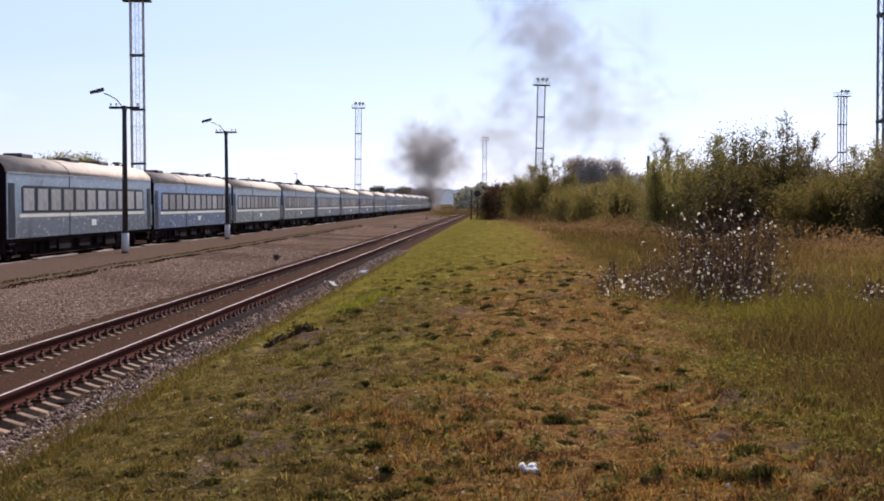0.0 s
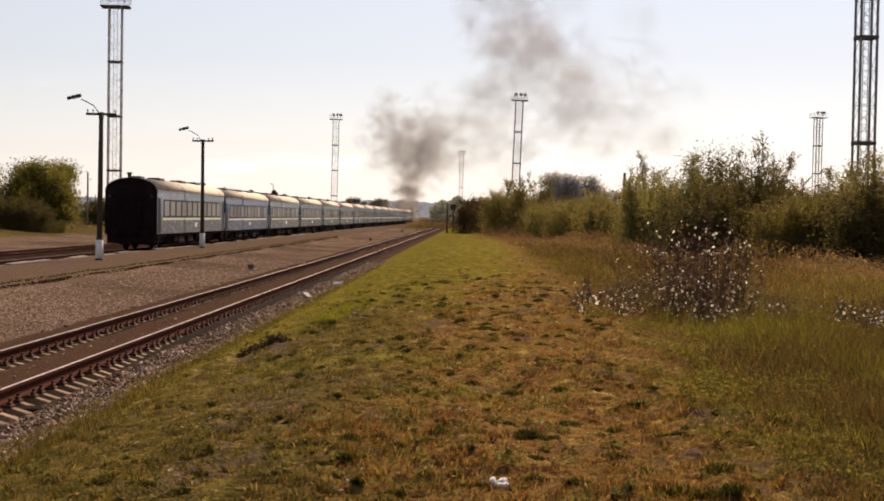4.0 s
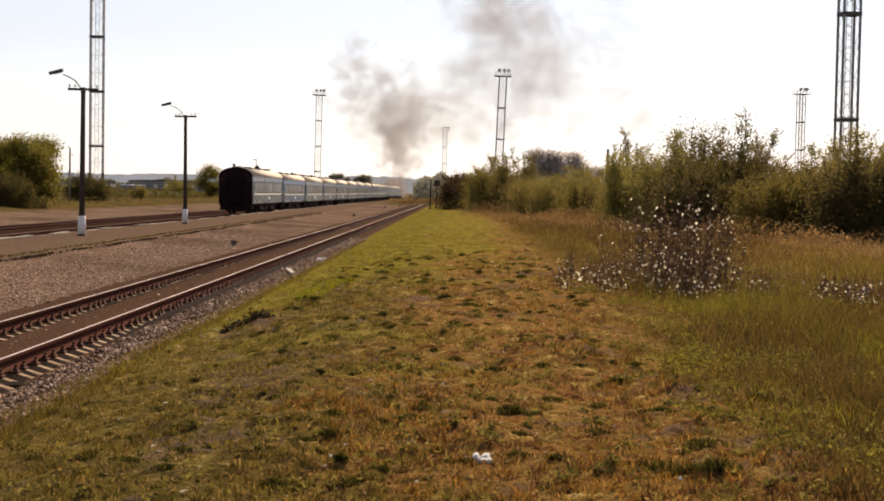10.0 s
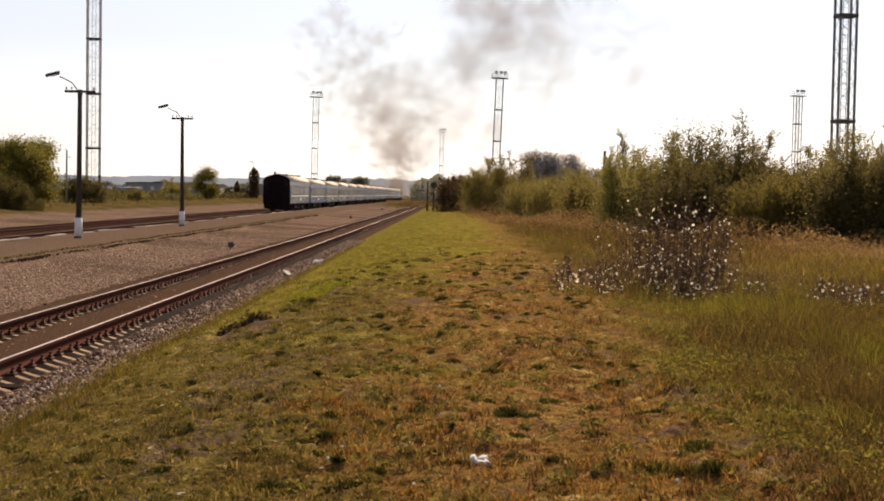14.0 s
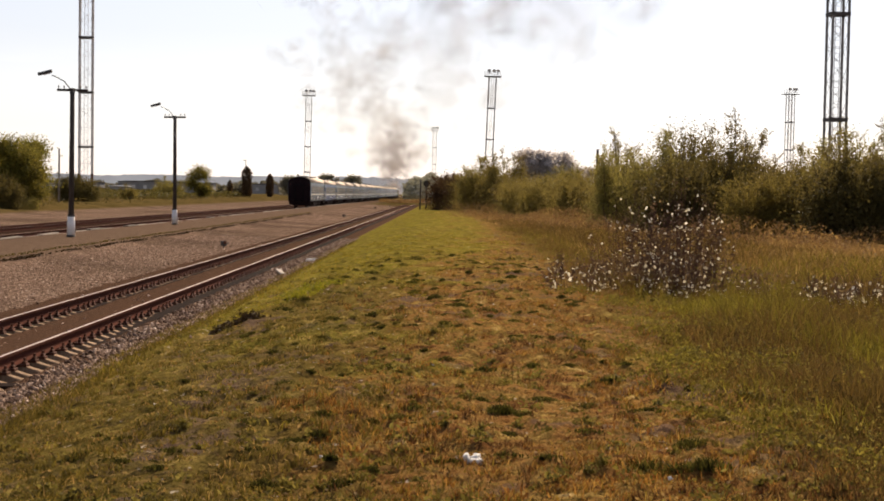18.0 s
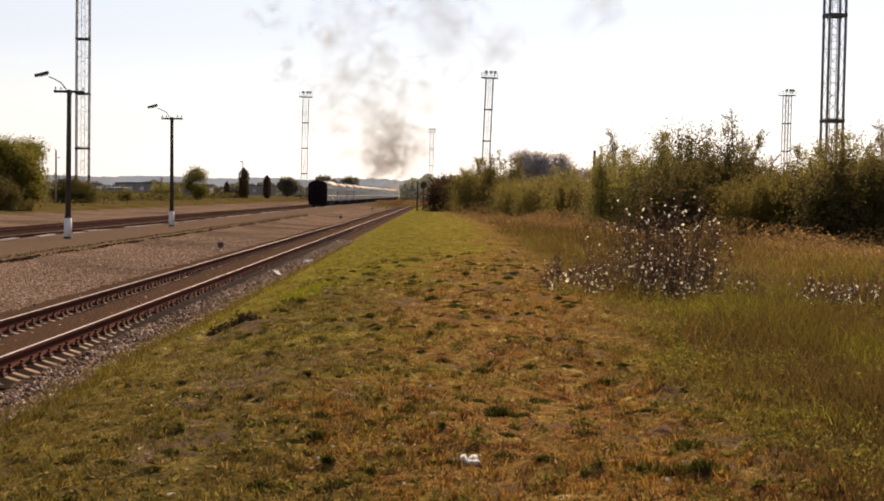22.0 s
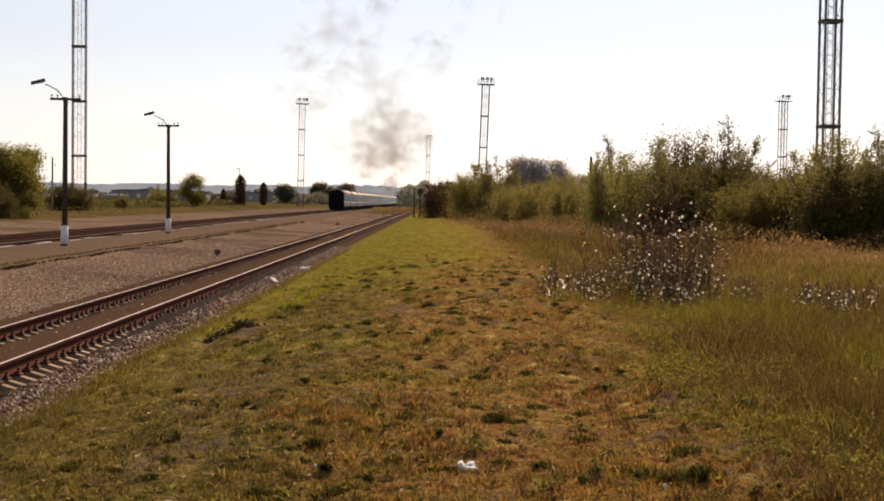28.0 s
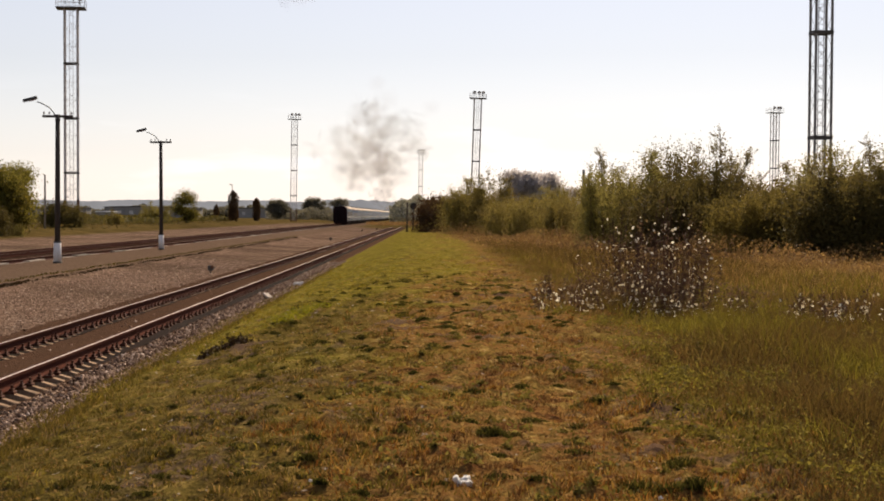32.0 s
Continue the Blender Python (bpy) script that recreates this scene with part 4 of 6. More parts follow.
def carriage():
    car = thing("passenger_carriage", pose(FAR_X, 56, FAR_TOP), "blue-grey passenger carriage with pale stripe and beige roof", "railway carriage", "carriages of the departing train")
    L = LENGTH
    part("lower_side", Shape().sweep([(-HALF, 1.0), (HALF, 1.0), (HALF, 1.86), (-HALF, 1.86)], 0.08, L - 0.08), M["paint_grey"], car, "dusty grey lower side")
    part("upper_side", Shape().sweep([(-HALF, 1.864), (HALF, 1.864), (HALF, 3.62), (-HALF, 3.62)], 0.08, L - 0.08), M["paint_blue"], car, "faded blue-grey upper side")
    part("roof", Shape().sweep(ROOF, 0.02, L - 0.02), M["roof_paint"], car, "dusty beige curved roof", True)
    for s in (-1, 1):
        part("stripe", Shape().box(s * HALF - 0.008, s * HALF + 0.008, 1.6, L - 1.6, 1.83, 1.97), M["stripe"], car, "pale cream stripe")
        part("gutter", Shape().box(s * HALF - 0.03, s * HALF + 0.03, 0.1, L - 0.1, 3.57, 3.63), M["paint_grey"], car)
        ribs = Shape()
        for k in range(6):
            ribs.box(s * HALF - 0.006, s * HALF + 0.008, 1.3, L - 1.3, 1.06 + 0.125 * k, 1.10 + 0.125 * k)
        part("corrugation", ribs, M["paint_grey"], car, "ribbed lower side panel")["kind"] = "stuff"
        part("shadow_board", Shape().box(s * HALF - 0.012, s * HALF + 0.012, 2.1, L - 2.1, 3.06, 3.11), M["window_frame"], car, "dark moulding above the windows")
        pane = Shape().box(-0.02, 0.02, -0.67, 0.67, 2.10, 3.0, 0.01).mesh("pane", M["window_glass"])
        rim = Shape()
        rim.box(-0.016, 0.016, -0.90, -0.68, 2.02, 3.06).box(-0.016, 0.016, 0.68, 0.90, 2.02, 3.06).box(-0.014, 0.014, -0.68, 0.68, 3.0, 3.06).box(-0.014, 0.014, -0.68, 0.68, 2.02, 2.10)
        rim = rim.mesh("window", M["window_frame"])
        for k in range(11):
            w = again("window", rim, car, pose(s * HALF, 2.75 + 1.84 * k, 0))
            again("pane", pane, w, pose(0, 0, 0))
        for y in (0.62, L - 0.62):
            door = part("door", Shape().box(s * HALF - 0.02, s * HALF + 0.012, y - 0.38, y + 0.38, 1.05, 3.2, 0.01), M["window_frame"], car, "narrow dark end door")
            part("door_window", Shape().box(s * HALF + s * 0.005, s * HALF + s * 0.022, y - 0.24, y + 0.24, 2.15, 2.95, 0.004), M["window_frame"], door)
            part("handrail", Shape().rod((s * (HALF + 0.05), y + 0.46, 1.2), (s * (HALF + 0.05), y + 0.46, 2.3), 0.02), M["stripe"], car)
        part("route_board", Shape().box(s * HALF - 0.02, s * HALF + 0.03, 11.9, 12.7, 1.36, 1.64, 0.008), M["route_board"], car, "white route board")
    part("seam_band", Shape().sweep([(x * 1.01, z * 1.002) for x, z in ROOF] + [(HALF * 1.01, 1.0), (-HALF * 1.01, 1.0)], 8.40, 8.50), M["window_frame"], car, "dark seam across roof and sides")
    for y, s in ((0.0, -1), (L, 1)):
        shell = [(x * 0.985, z - 0.02) for x, z in ROOF] + [(HALF * 0.985, 0.95), (-HALF * 0.985, 0.95)]
        y0, y1 = sorted((y + s * 0.02, y - s * 0.1))
        end = part("end_wall", Shape().sweep(shell, y0, y1), M["black_end"], car, "grimy near-black end wall")
        y0, y1 = sorted((y + s * 0.02, y + s * 0.30))
        part("gangway", Shape().box(-0.62, 0.62, y0, y1, 0.95, 3.35, 0.09), M["rubber"], end, "black rubber gangway")
        y0, y1 = sorted((y + s * 0.30, y + s * 0.325))
        part("end_door", Shape().box(-0.42, 0.42, y0, y1, 1.1, 3.1, 0.01), M["black_end"], end)
        for x in (-0.88, 0.88):
            part("buffer", Shape().rod((x, y, 1.06), (x, y + s * 0.24, 1.06), 0.10, n=10).rod((x, y + s * 0.24, 1.06), (x, y + s * 0.29, 1.06), 0.21, n=12), M["underframe"], end)
            part("tail_lamp", Shape().rod((x * 1.38, y + s * 0.02, 3.25), (x * 1.38, y + s * 0.08, 3.25), 0.07, n=10), M["red_lens"], end)
        part("buffer_beam", Shape().box(-1.40, 1.40, min(y - s * 0.25, y - s * 0.02), max(y - s * 0.25, y - s * 0.02), 0.42, 0.98, 0.02), M["underframe"], car, "sooty buffer beam")
        part("coupler", Shape().box(-0.14, 0.14, min(y, y + s * 0.32), max(y, y + s * 0.32), 0.86, 1.14, 0.03), M["underframe"], car)
        for x0, z in ((1.05, 0.50), (1.12, 0.76), (-1.46, 0.50)):
            part("step", Shape().box(x0, x0 + 0.40, y - s * 0.62 - 0.38, y - s * 0.62 + 0.38, z, z + 0.06, 0.01), M["underframe"], car)
    part("sill_beam", Shape().box(-1.35, 1.35, 0.2, L - 0.2, 0.82, 1.0, 0.03), M["underframe"], car)
    for y0, y1, x0, x1, z0, name in ((7.2, 9.0, 0.55, 1.42, 0.38, "battery_box"), (10.4, 12.2, 0.5, 1.4, 0.42, "battery_box"), (13.4, 14.3, 0.7, 1.4, 0.5, "equipment_box"), (5.9, 6.9, 0.6, 1.4, 0.45, "equipment_box"), (14.8, 16.6, 0.6, 1.42, 0.36, "battery_box"), (17.0, 18.0, 0.7, 1.4, 0.5, "equipment_box"), (7.6, 9.6, -1.42, -0.5, 0.38, "battery_box"), (9.8, 11.8, -1.42, -0.5, 0.36, "battery_box"), (14.6, 17.4, -1.42, -0.5, 0.36, "battery_box"), (5.8, 7.4, -1.42, -0.5, 0.4, "equipment_box"), (12.0, 14.2, -1.4, -0.5, 0.45, "equipment_box")):
        part(name, Shape().box(x0, x1, y0, y1, z0, 0.84, 0.04), M["underframe"], car)
    # added dark box: keeps light from showing through between the wheels
    part("belly_panel", Shape().box(-1.18, 1.18, 5.3, L - 5.3, 0.24, 0.83, 0.03), M["underframe"], car, "dark box added to shut out light below the floor")
    part("air_tank", Shape().rod((0.0, 9.6, 0.58), (0.0, 12.0, 0.58), 0.24, n=12), M["underframe"], car, smooth=True)
    for y in (5.2, 12.2, 17.4):
        part("roof_vent", Shape().box(-0.05, 0.75, y - 0.75, y + 0.75, 4.22, 4.49, 0.05), M["dark_steel"], car, "flat dark roof vent")
    part("roof_vent", Shape().rod((0.3, 21.6, 4.25), (0.3, 21.6, 4.5), 0.13, n=8).rod((0.3, 21.6, 4.48), (0.3, 21.6, 4.58), 0.30, 0.2, 10), M["dark_steel"], car, "round hooded roof vent")
    part("roof_hatch", Shape().box(-0.35, 0.35, 1.0, 2.0, 4.33, 4.50, 0.04), M["dark_steel"], car)
    part("chimney", Shape().rod((-0.3, 0.9, 4.2), (-0.3, 0.9, 4.66), 0.11, n=8).rod((-0.3, 0.9, 4.62), (-0.3, 0.9, 4.72), 0.2, 0.14, 8), M["dark_steel"], car)
    bogie(car, 3.45)
    bogie(car, L - 3.45)
    return car


def loco_section(y_turn):
    s = thing("diesel_locomotive", pose(FAR_X, 425, FAR_TOP), "dark green diesel locomotive section with pale band, smoking", "locomotive", "sections of the locomotive")
    body = [(-1.5, 1.15), (1.5, 1.15), (1.5, 3.5), (1.15, 4.05), (0.5, 4.3), (-0.5, 4.3), (-1.15, 4.05), (-1.5, 3.5)]
    part("body", Shape().sweep(body, 0.2, 15.0), M["loco_green"], s)
    part("cab", Shape().sweep([(a * 0.99, b) for a, b in body], 15.0, 16.4), M["loco_green"], s, "driver's cab")
    for x in (-1, 1):
        part("band", Shape().box(x * 1.5 - 0.012, x * 1.5 + 0.012, 0.3, 16.3, 1.9, 2.1), M["stripe"], s, "pale band")
        for y in (3, 5, 7, 9, 11):
            part("side_grille", Shape().box(x * 1.5 - 0.02, x * 1.5 + 0.02, y - 0.7, y + 0.7, 2.4, 3.3, 0.01), M["dark_steel"], s)
        part("cab_window", Shape().box(x * 1.49 - 0.02, x * 1.49 + 0.02, 15.2, 16.1, 2.5, 3.2, 0.01), M["window_glass"], s)
    part("exhaust", Shape().rod((0, 7.5, 4.2), (0, 7.5, 4.65), 0.3, 0.26, 10), M["dark_steel"], s)
    part("roof_fan", Shape().rod((0, 4.2, 4.28), (0, 4.2, 4.42), 0.8, 0.75, 14), M["dark_steel"], s)
    part("fuel_tank", Shape().box(-1.3, 1.3, 6.3, 10.2, 0.35, 1.15, 0.08), M["underframe"], s)
    bogie(s, 3.6)
    bogie(s, 13.0)
    return s


CARS = [carriage()]
CARS[0].scale = (1.0, 1.0, 0.965)
CARS += [copy_thing(CARS[0], CARS[0].matrix_basis) for k in range(14)]
tagged(CARS[0], "last blue-grey passenger carriage with grimy dark end wall")
COATS = [(0.92, 0.96, 0.98), (0.72, 0.86, 1.16), (1.12, 1.14, 1.10), (1.0, 1.0, 1.0), (0.98, 1.0, 1.02), (1.08, 1.1, 1.1), (0.85, 0.92, 1.08)]
for k, car in enumerate(CARS):
    for piece in car.children:
        if piece.name.startswith(("upper_side", "lower_side", "corrugation")):
            piece.color = (*COATS[k % 7], 1)
LOCOS = [loco_section(0)]
LOCOS[0].scale = (1.0, 1.0, 0.965)
LOCOS.append(copy_thing(LOCOS[0], LOCOS[0].matrix_basis))


# ---- plants ----
def shrub_meshes(name, seed, h, w, count, leaf, leaf_material, stems=26, spray=0.16, airy=0.0, low=0.03, stout=0.007):
    """A many-stemmed shrub: upright leafy stems on a broad foot, side twigs and loose sprigs that fray its outline."""
    rng = np.random.default_rng(seed)
    wood, spots, shares, wide = Shape(), [], [], []
    for k in range(stems):
        a, u = rng.uniform(0, 2 * np.pi), math.sqrt(rng.random())
        way = np.array([np.cos(a), np.sin(a), 0])
        top = h * rng.uniform(0.66, 1.0) * (1.0 - 0.38 * u ** 2)
        foot, out = way * w * 0.26 * u, way * w * rng.uniform(0.08, 0.22) * (0.4 + u)
        pts = [foot + out * q ** 1.3 + np.array([0, 0, top * q]) + rng.normal(0, 0.014 * h, 3) * (q > 0) for q in np.linspace(0, 1, 7)]
        r = stout * h * rng.uniform(0.7, 1.3)
        wood.pipe([tuple(p) for p in pts], [r * (1 - 0.88 * q) for q in np.linspace(0, 1, 7)], 5)
        for q in rng.uniform(low, 0.97, 22):
            i = min(int(q * 6), 5)
            p = pts[i] + (pts[i + 1] - pts[i]) * (q * 6 - i)
            spots.append((p, p + np.array([0, 0, 0.10 * h])))
            shares.append((1 - airy * q) * (1.15 - 0.75 * q))
            wide.append(spray * w * (1.0 - 0.62 * q))
        for j in range(13):
            q = rng.uniform(0.2, 1.0) ** 0.8
            i = min(int(q * 6), 5)
            p = pts[i] + (pts[i + 1] - pts[i]) * (q * 6 - i)
            d = rng.normal(size=3) * 0.75 + way * 0.5
            d[2] = abs(d[2]) * 0.7 + 0.75
            e = p + d * h * rng.uniform(0.05, 0.12) / np.linalg.norm(d)
            wood.rod(tuple(p), tuple(e), r * 0.3, r * 0.08, 4, False)
            spots.append((p, e))
            shares.append(0.55)
            wide.append(0.017 * w)
    shares = np.array(shares)
    pick = rng.choice(len(spots), count, p=shares / shares.sum())
    p, e, wide = np.array([q[0] for q in spots])[pick], np.array([q[1] for q in spots])[pick], np.array(wide)[pick]
    c = p + (e - p) * rng.random((count, 1)) ** 0.8 + rng.normal(0, 1, (count, 3)) * np.array([1, 1, 0.8]) * wide[:, None]
    c[:, 2] = np.where(c[:, 2] < 0.05, 0.05 + 0.25 * rng.random(count), c[:, 2])
    crown = leaves(name + "_crown", c, leaf * rng.uniform(0.6, 1.25, count), leaf_material, rng, 1.5, 3)
    return wood.mesh(name + "_stems", M["bark"]), crown


def silver_meshes(name, seed, h, w, dark, bright, stems):
    """A young white poplar thicket: purple-brown switches, dull leaves, and silvery leaves with painted sun glint
    mostly low down.
    """
    rng = np.random.default_rng(seed)
    wood, lines = Shape(), []
    for k in range(stems):
        a, u = rng.uniform(0, 2 * np.pi), math.sqrt(rng.random())
        way = np.array([np.cos(a), np.sin(a), 0])
        top = h * rng.uniform(0.45, 1.0) * (1 - 0.55 * u ** 1.5)
        foot = way * w * 0.38 * u
        tip = foot + way * w * 0.14 * u + np.array([rng.normal(0, 0.06), rng.normal(0, 0.06), top])
        mid = (foot + tip) / 2 + rng.normal(0, 0.025 * h, 3)
        wood.pipe([tuple(foot), tuple(mid), tuple(tip)], [0.009, 0.006, 0.003], 4)
        lines.append((foot, tip))
        for j in range(5):
            p = foot + (tip - foot) * rng.uniform(0.2, 0.95)
            e = p + np.array([rng.normal(0, 0.13), rng.normal(0, 0.13), rng.uniform(0.08, 0.25)]) * h / 2
            wood.rod(tuple(p), tuple(e), 0.004, 0.002, 4, False)
            lines.append((p, e))
    foot, tip = np.array([q[0] for q in lines]), np.array([q[1] for q in lines])

    def along(n, sink):
        keep = 1.0 / (0.12 + foot[:, 2] / h) ** sink
        i = rng.choice(len(lines), n, p=keep / keep.sum())
        c = foot[i] + (tip[i] - foot[i]) * rng.random((n, 1)) ** (1 + 0.4 * sink) + rng.normal(0, 0.045, (n, 3))
        c[:, 2] = np.maximum(c[:, 2], 0.06)
        return c
    return (wood.mesh(name + "_stems", M["switch"]), leaves(name + "_leaves", along(dark, 0.9), rng.uniform(0.03, 0.06, dark), M["leaf_dull"], rng, 1.2),
            leaves(name + "_backs", along(bright, 1.3), rng.uniform(0.042, 0.080, bright), M["leaf_glint"], rng, 1.1))


def plant(kind, meshes, at, label, category, group="", scale=1.0):
    ob = thing(kind, at @ Matrix.Diagonal((scale, scale, scale, 1)), label, category, group)
    stem = part("trunk" if category == "tree" else "stem", meshes[0], None, ob)
    if category != "tree":
        stem["kind"] = "stuff"
    part("crown" if category == "tree" else "foliage", meshes[1], None, ob)
    return ob


def tree_meshes(name, seed, h, w, count, leaf, leaf_material, bole=0.25, round_top=True, fuzz=0.075):
    """A tree: tapered trunk, limbs, and a crown of leaf clumps with gaps."""
    rng = np.random.default_rng(seed)
    wood = Shape()
    pts = [np.array([0, 0, -0.2])]
    for s in np.linspace(0.2, 0.92, 5):
        pts.append(np.array([rng.normal(0, 0.02 * h), rng.normal(0, 0.02 * h), h * s]))
    r = 0.022 * h
    wood.pipe([tuple(p) for p in pts], [r * (1 - 0.85 * k / 5) for k in range(6)], 8)
    tips = []
    for k in range(16 if round_top else 34):
        s = rng.uniform(bole, 0.9)
        i = min(int(s * 5), 4)
        p = pts[i] + (pts[i + 1] - pts[i]) * (s * 5 - i)
        a = rng.uniform(0, 2 * np.pi)
        f = math.sin(math.pi * min(1, (s - bole) / (1 - bole) * 0.8 + 0.2)) if round_top else 1.0
        q = p + np.array([np.cos(a), np.sin(a), rng.uniform(0.2, 0.8)]) * w * 0.46 * f * rng.uniform(0.6, 1)
        q[2] = min(q[2], h * 0.97)
        wood.rod(tuple(p), tuple(q), r * 0.4, r * 0.1, 5, False)
        for j in range(3):
            tips.append(p + (q - p) * rng.uniform(0.45, 1.0) + rng.normal(0, 0.05 * w, 3))
    tips = np.array(tips)
    c = tips[rng.integers(0, len(tips), count)] + rng.normal(0, 1, (count, 3)) * np.array([1.0, 1.0, 0.73]) * fuzz * w
    crown = leaves(name + "_crown", c, leaf * rng.uniform(0.6, 1.3, count), leaf_material, rng)
    return wood.mesh(name + "_trunk", M["bark"], True), crown


def column_meshes(name, seed, h, w, count, leaf, leaf_material):
    """A narrow tree, leafy down to the ground."""
    rng = np.random.default_rng(seed)
    wood = Shape().pipe([(0, 0, -0.2), (0.03 * w, 0, 0.5 * h), (0, 0.02 * w, 0.95 * h)], [0.02 * h, 0.014 * h, 0.004 * h], 6)
    s, a = rng.random(count), rng.uniform(0, 2 * np.pi, count)
    girth = 0.5 * w * np.clip(np.minimum(0.6 + 2.2 * s, 5.0 * (1.04 - s)), 0.08, 1.0) * (1 + 0.12 * np.sin(9 * s + 2 * a))
    r = girth * rng.random(count) ** 0.4
    c = np.stack([r * np.cos(a), r * np.sin(a), 0.1 + s * h + rng.normal(0, 0.03 * h, count)], 1)
    return wood.mesh(name + "_trunk", M["bark"]), leaves(name + "_crown", c, leaf * rng.uniform(0.6, 1.3, count), leaf_material, rng)


def ground_at(x, y):
    return float(ground_height(np.array(x), np.array(y)))


BUSHES = [shrub_meshes("bush", 11, 4.6, 4.2, 36000, 0.056, M["leaf_olive"], 30),
          shrub_meshes("bush", 12, 4.7, 3.4, 26000, 0.056, M["leaf_olive"], 24, airy=0.3),
          shrub_meshes("bush", 13, 3.3, 3.8, 28000, 0.052, M["leaf_yellow"], 26),
          shrub_meshes("bush", 14, 5.3, 3.0, 15000, 0.058, M["leaf_sparse"], 20, spray=0.13, airy=0.55, stout=0.009),
          shrub_meshes("bush", 15, 3.8, 4.4, 26000, 0.085, M["leaf_dark"], 28, spray=0.2),
          shrub_meshes("bush", 16, 3.8, 4.0, 32000, 0.085, M["leaf_column"], 28, spray=0.2),
          shrub_meshes("bush", 17, 5.0, 4.2, 40000, 0.070, M["leaf_brown"], 32, spray=0.18)]
# variant, x, y, turn, scale
HEDGE_FAR = [(5, 0.6, 152.6, 0, 1.13), (5, 2.2, 149.1, 70, 1.07), (0, 3.6, 138.5, 20, 1.07), (1, 5.0, 129.1, 100, 1.19), (0, 2.9, 131.5, 200, 1.02), (2, 5.6, 118.6, 30, 0.96), (0, 8.2, 118.6, 130, 0.96), (2, 7.0, 110.3, 60, 1.02), (1, 9.4, 112.7, 10, 0.96)]
HEDGE_MIDDLE = [(2, 8.6, 101.0, 110, 1.07), (0, 11.0, 105.7, 260, 0.9), (2, 10.2, 93.9, 40, 0.9), (0, 12.6, 98.6, 80, 1.02), (3, 10.3, 89.2, 15, 1.13), (1, 9.2, 84.5, 190, 1.07), (0, 11.4, 79.8, 45, 1.19), (6, 12.2, 82.2, 300, 1.14), (6, 13.7, 80.1, 140, 1.16), (6, 14.3, 76.5, 250, 0.98), (3, 14.9, 77.5, 70, 1.22), (0, 15.2, 79.8, 160, 1.07), (4, 16.4, 74.0, 10, 0.96)]
HEDGE_END = [(4, 11.4, 73.8, 250, 1.0), (2, 14.0, 70.4, 15, 0.96), (2, 15.8, 70.4, 90, 1.02), (0, 17.2, 72.8, 230, 1.02), (3, 17.3, 68.1, 110, 0.93), (0, 18.4, 69.3, 20, 1.13), (1, 19.0, 72.8, 75, 1.19), (6, 19.8, 66.9, 310, 1.02), (4, 17.8, 66.9, 200, 1.02), (4, 19.4, 65.7, 50, 1.02), (3, 20.6, 70.4, 35, 1.07), (0, 21.2, 68.1, 85, 1.19), (4, 21.2, 64.6, 120, 1.02), (0, 22.8, 66.9, 150, 1.13), (1, 24.4, 65.7, 200, 1.13), (0, 26.5, 68.1, 20, 1.13)]
HEDGE_LABELS = ["dense olive-green bush in the hedge", "olive bush with spiky upper shoots", "low yellow-green bush at the hedge's foot", "sparse tall bush with bare upper twigs", "dark dense bush in shade", "blackish-green bush at the hedge's far end", "tall dense brown-olive bush in the hedge"]
for k, x, y, turn, size in HEDGE_FAR + HEDGE_MIDDLE + HEDGE_END:
    plant("bush", BUSHES[k], pose(x, y, ground_at(x, y) - 0.05, 0, 0, turn), HEDGE_LABELS[k], "bush", "bushes of the hedge", size * (1.08 if 120 < y < 140 else 1.0))

# silver-leaved young poplars in the weeds
SILVER = [silver_meshes("silver_bush", 21, 2.45, 2.2, 1000, 150, 44), silver_meshes("silver_bush", 22, 0.85, 1.3, 300, 72, 22), silver_meshes("silver_bush", 23, 0.8, 0.7, 90, 20, 9)]
for k, x, y, turn in ((0, 4.30, 27.9, 0), (0, 4.65, 30.2, 120), (0, 4.0, 31.6, 200), (1, 3.30, 27.2, 40), (1, 5.0, 27.4, 200), (1, 4.1, 26.6, 300), (1, 6.75, 26.0, 10), (1, 7.4, 26.9, 90), (1, 7.0, 28.0, 170), (2, 2.05, 26.6, 0), (2, 2.4, 25.9, 60), (2, 2.2, 29.0, 150), (2, 2.8, 28.6, 20), (2, 5.9, 28.9, 80)):
    bush = plant("silver_poplar_bush", SILVER[k], pose(x, y, ground_at(x, y) - 0.03, 0, 0, turn), ("tall", "low", "small")[k] + " poplar bush with glinting silvery leaves among weeds", "bush", "silver poplar bushes")
    part("silver_leafage", SILVER[k][2], None, bush, "silvery leaves, sun glint painted into their near-white colour")["kind"] = "stuff"

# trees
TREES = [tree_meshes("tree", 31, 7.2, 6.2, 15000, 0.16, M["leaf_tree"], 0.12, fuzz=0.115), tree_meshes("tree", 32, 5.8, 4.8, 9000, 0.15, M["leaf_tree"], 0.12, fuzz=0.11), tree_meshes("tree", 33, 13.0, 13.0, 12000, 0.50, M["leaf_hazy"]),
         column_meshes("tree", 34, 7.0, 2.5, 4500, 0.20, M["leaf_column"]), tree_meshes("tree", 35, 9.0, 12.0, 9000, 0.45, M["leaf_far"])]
LEFT = [(0, -41, 143.2, 0, 1.0), (0, -44, 149.1, 90, 0.95), (0, -46, 140.9, 200, 0.9), (1, -48.5, 145.6, 20, 1.1), (0, -50, 152.6, 120, 1.0), (1, -38.9, 142.0, 60, 1.0), (0, -40.3, 147.9, 140, 1.02), (0, -54, 147.9, 10, 1.0)]
for k, x, y, turn, size in LEFT:
    plant("tree", TREES[k], pose(x, y, ground_at(x, y) - 0.1, 0, 0, turn), "leafy olive-green tree in the clump past the tracks", "tree", "trees in the clump", size * 0.9)
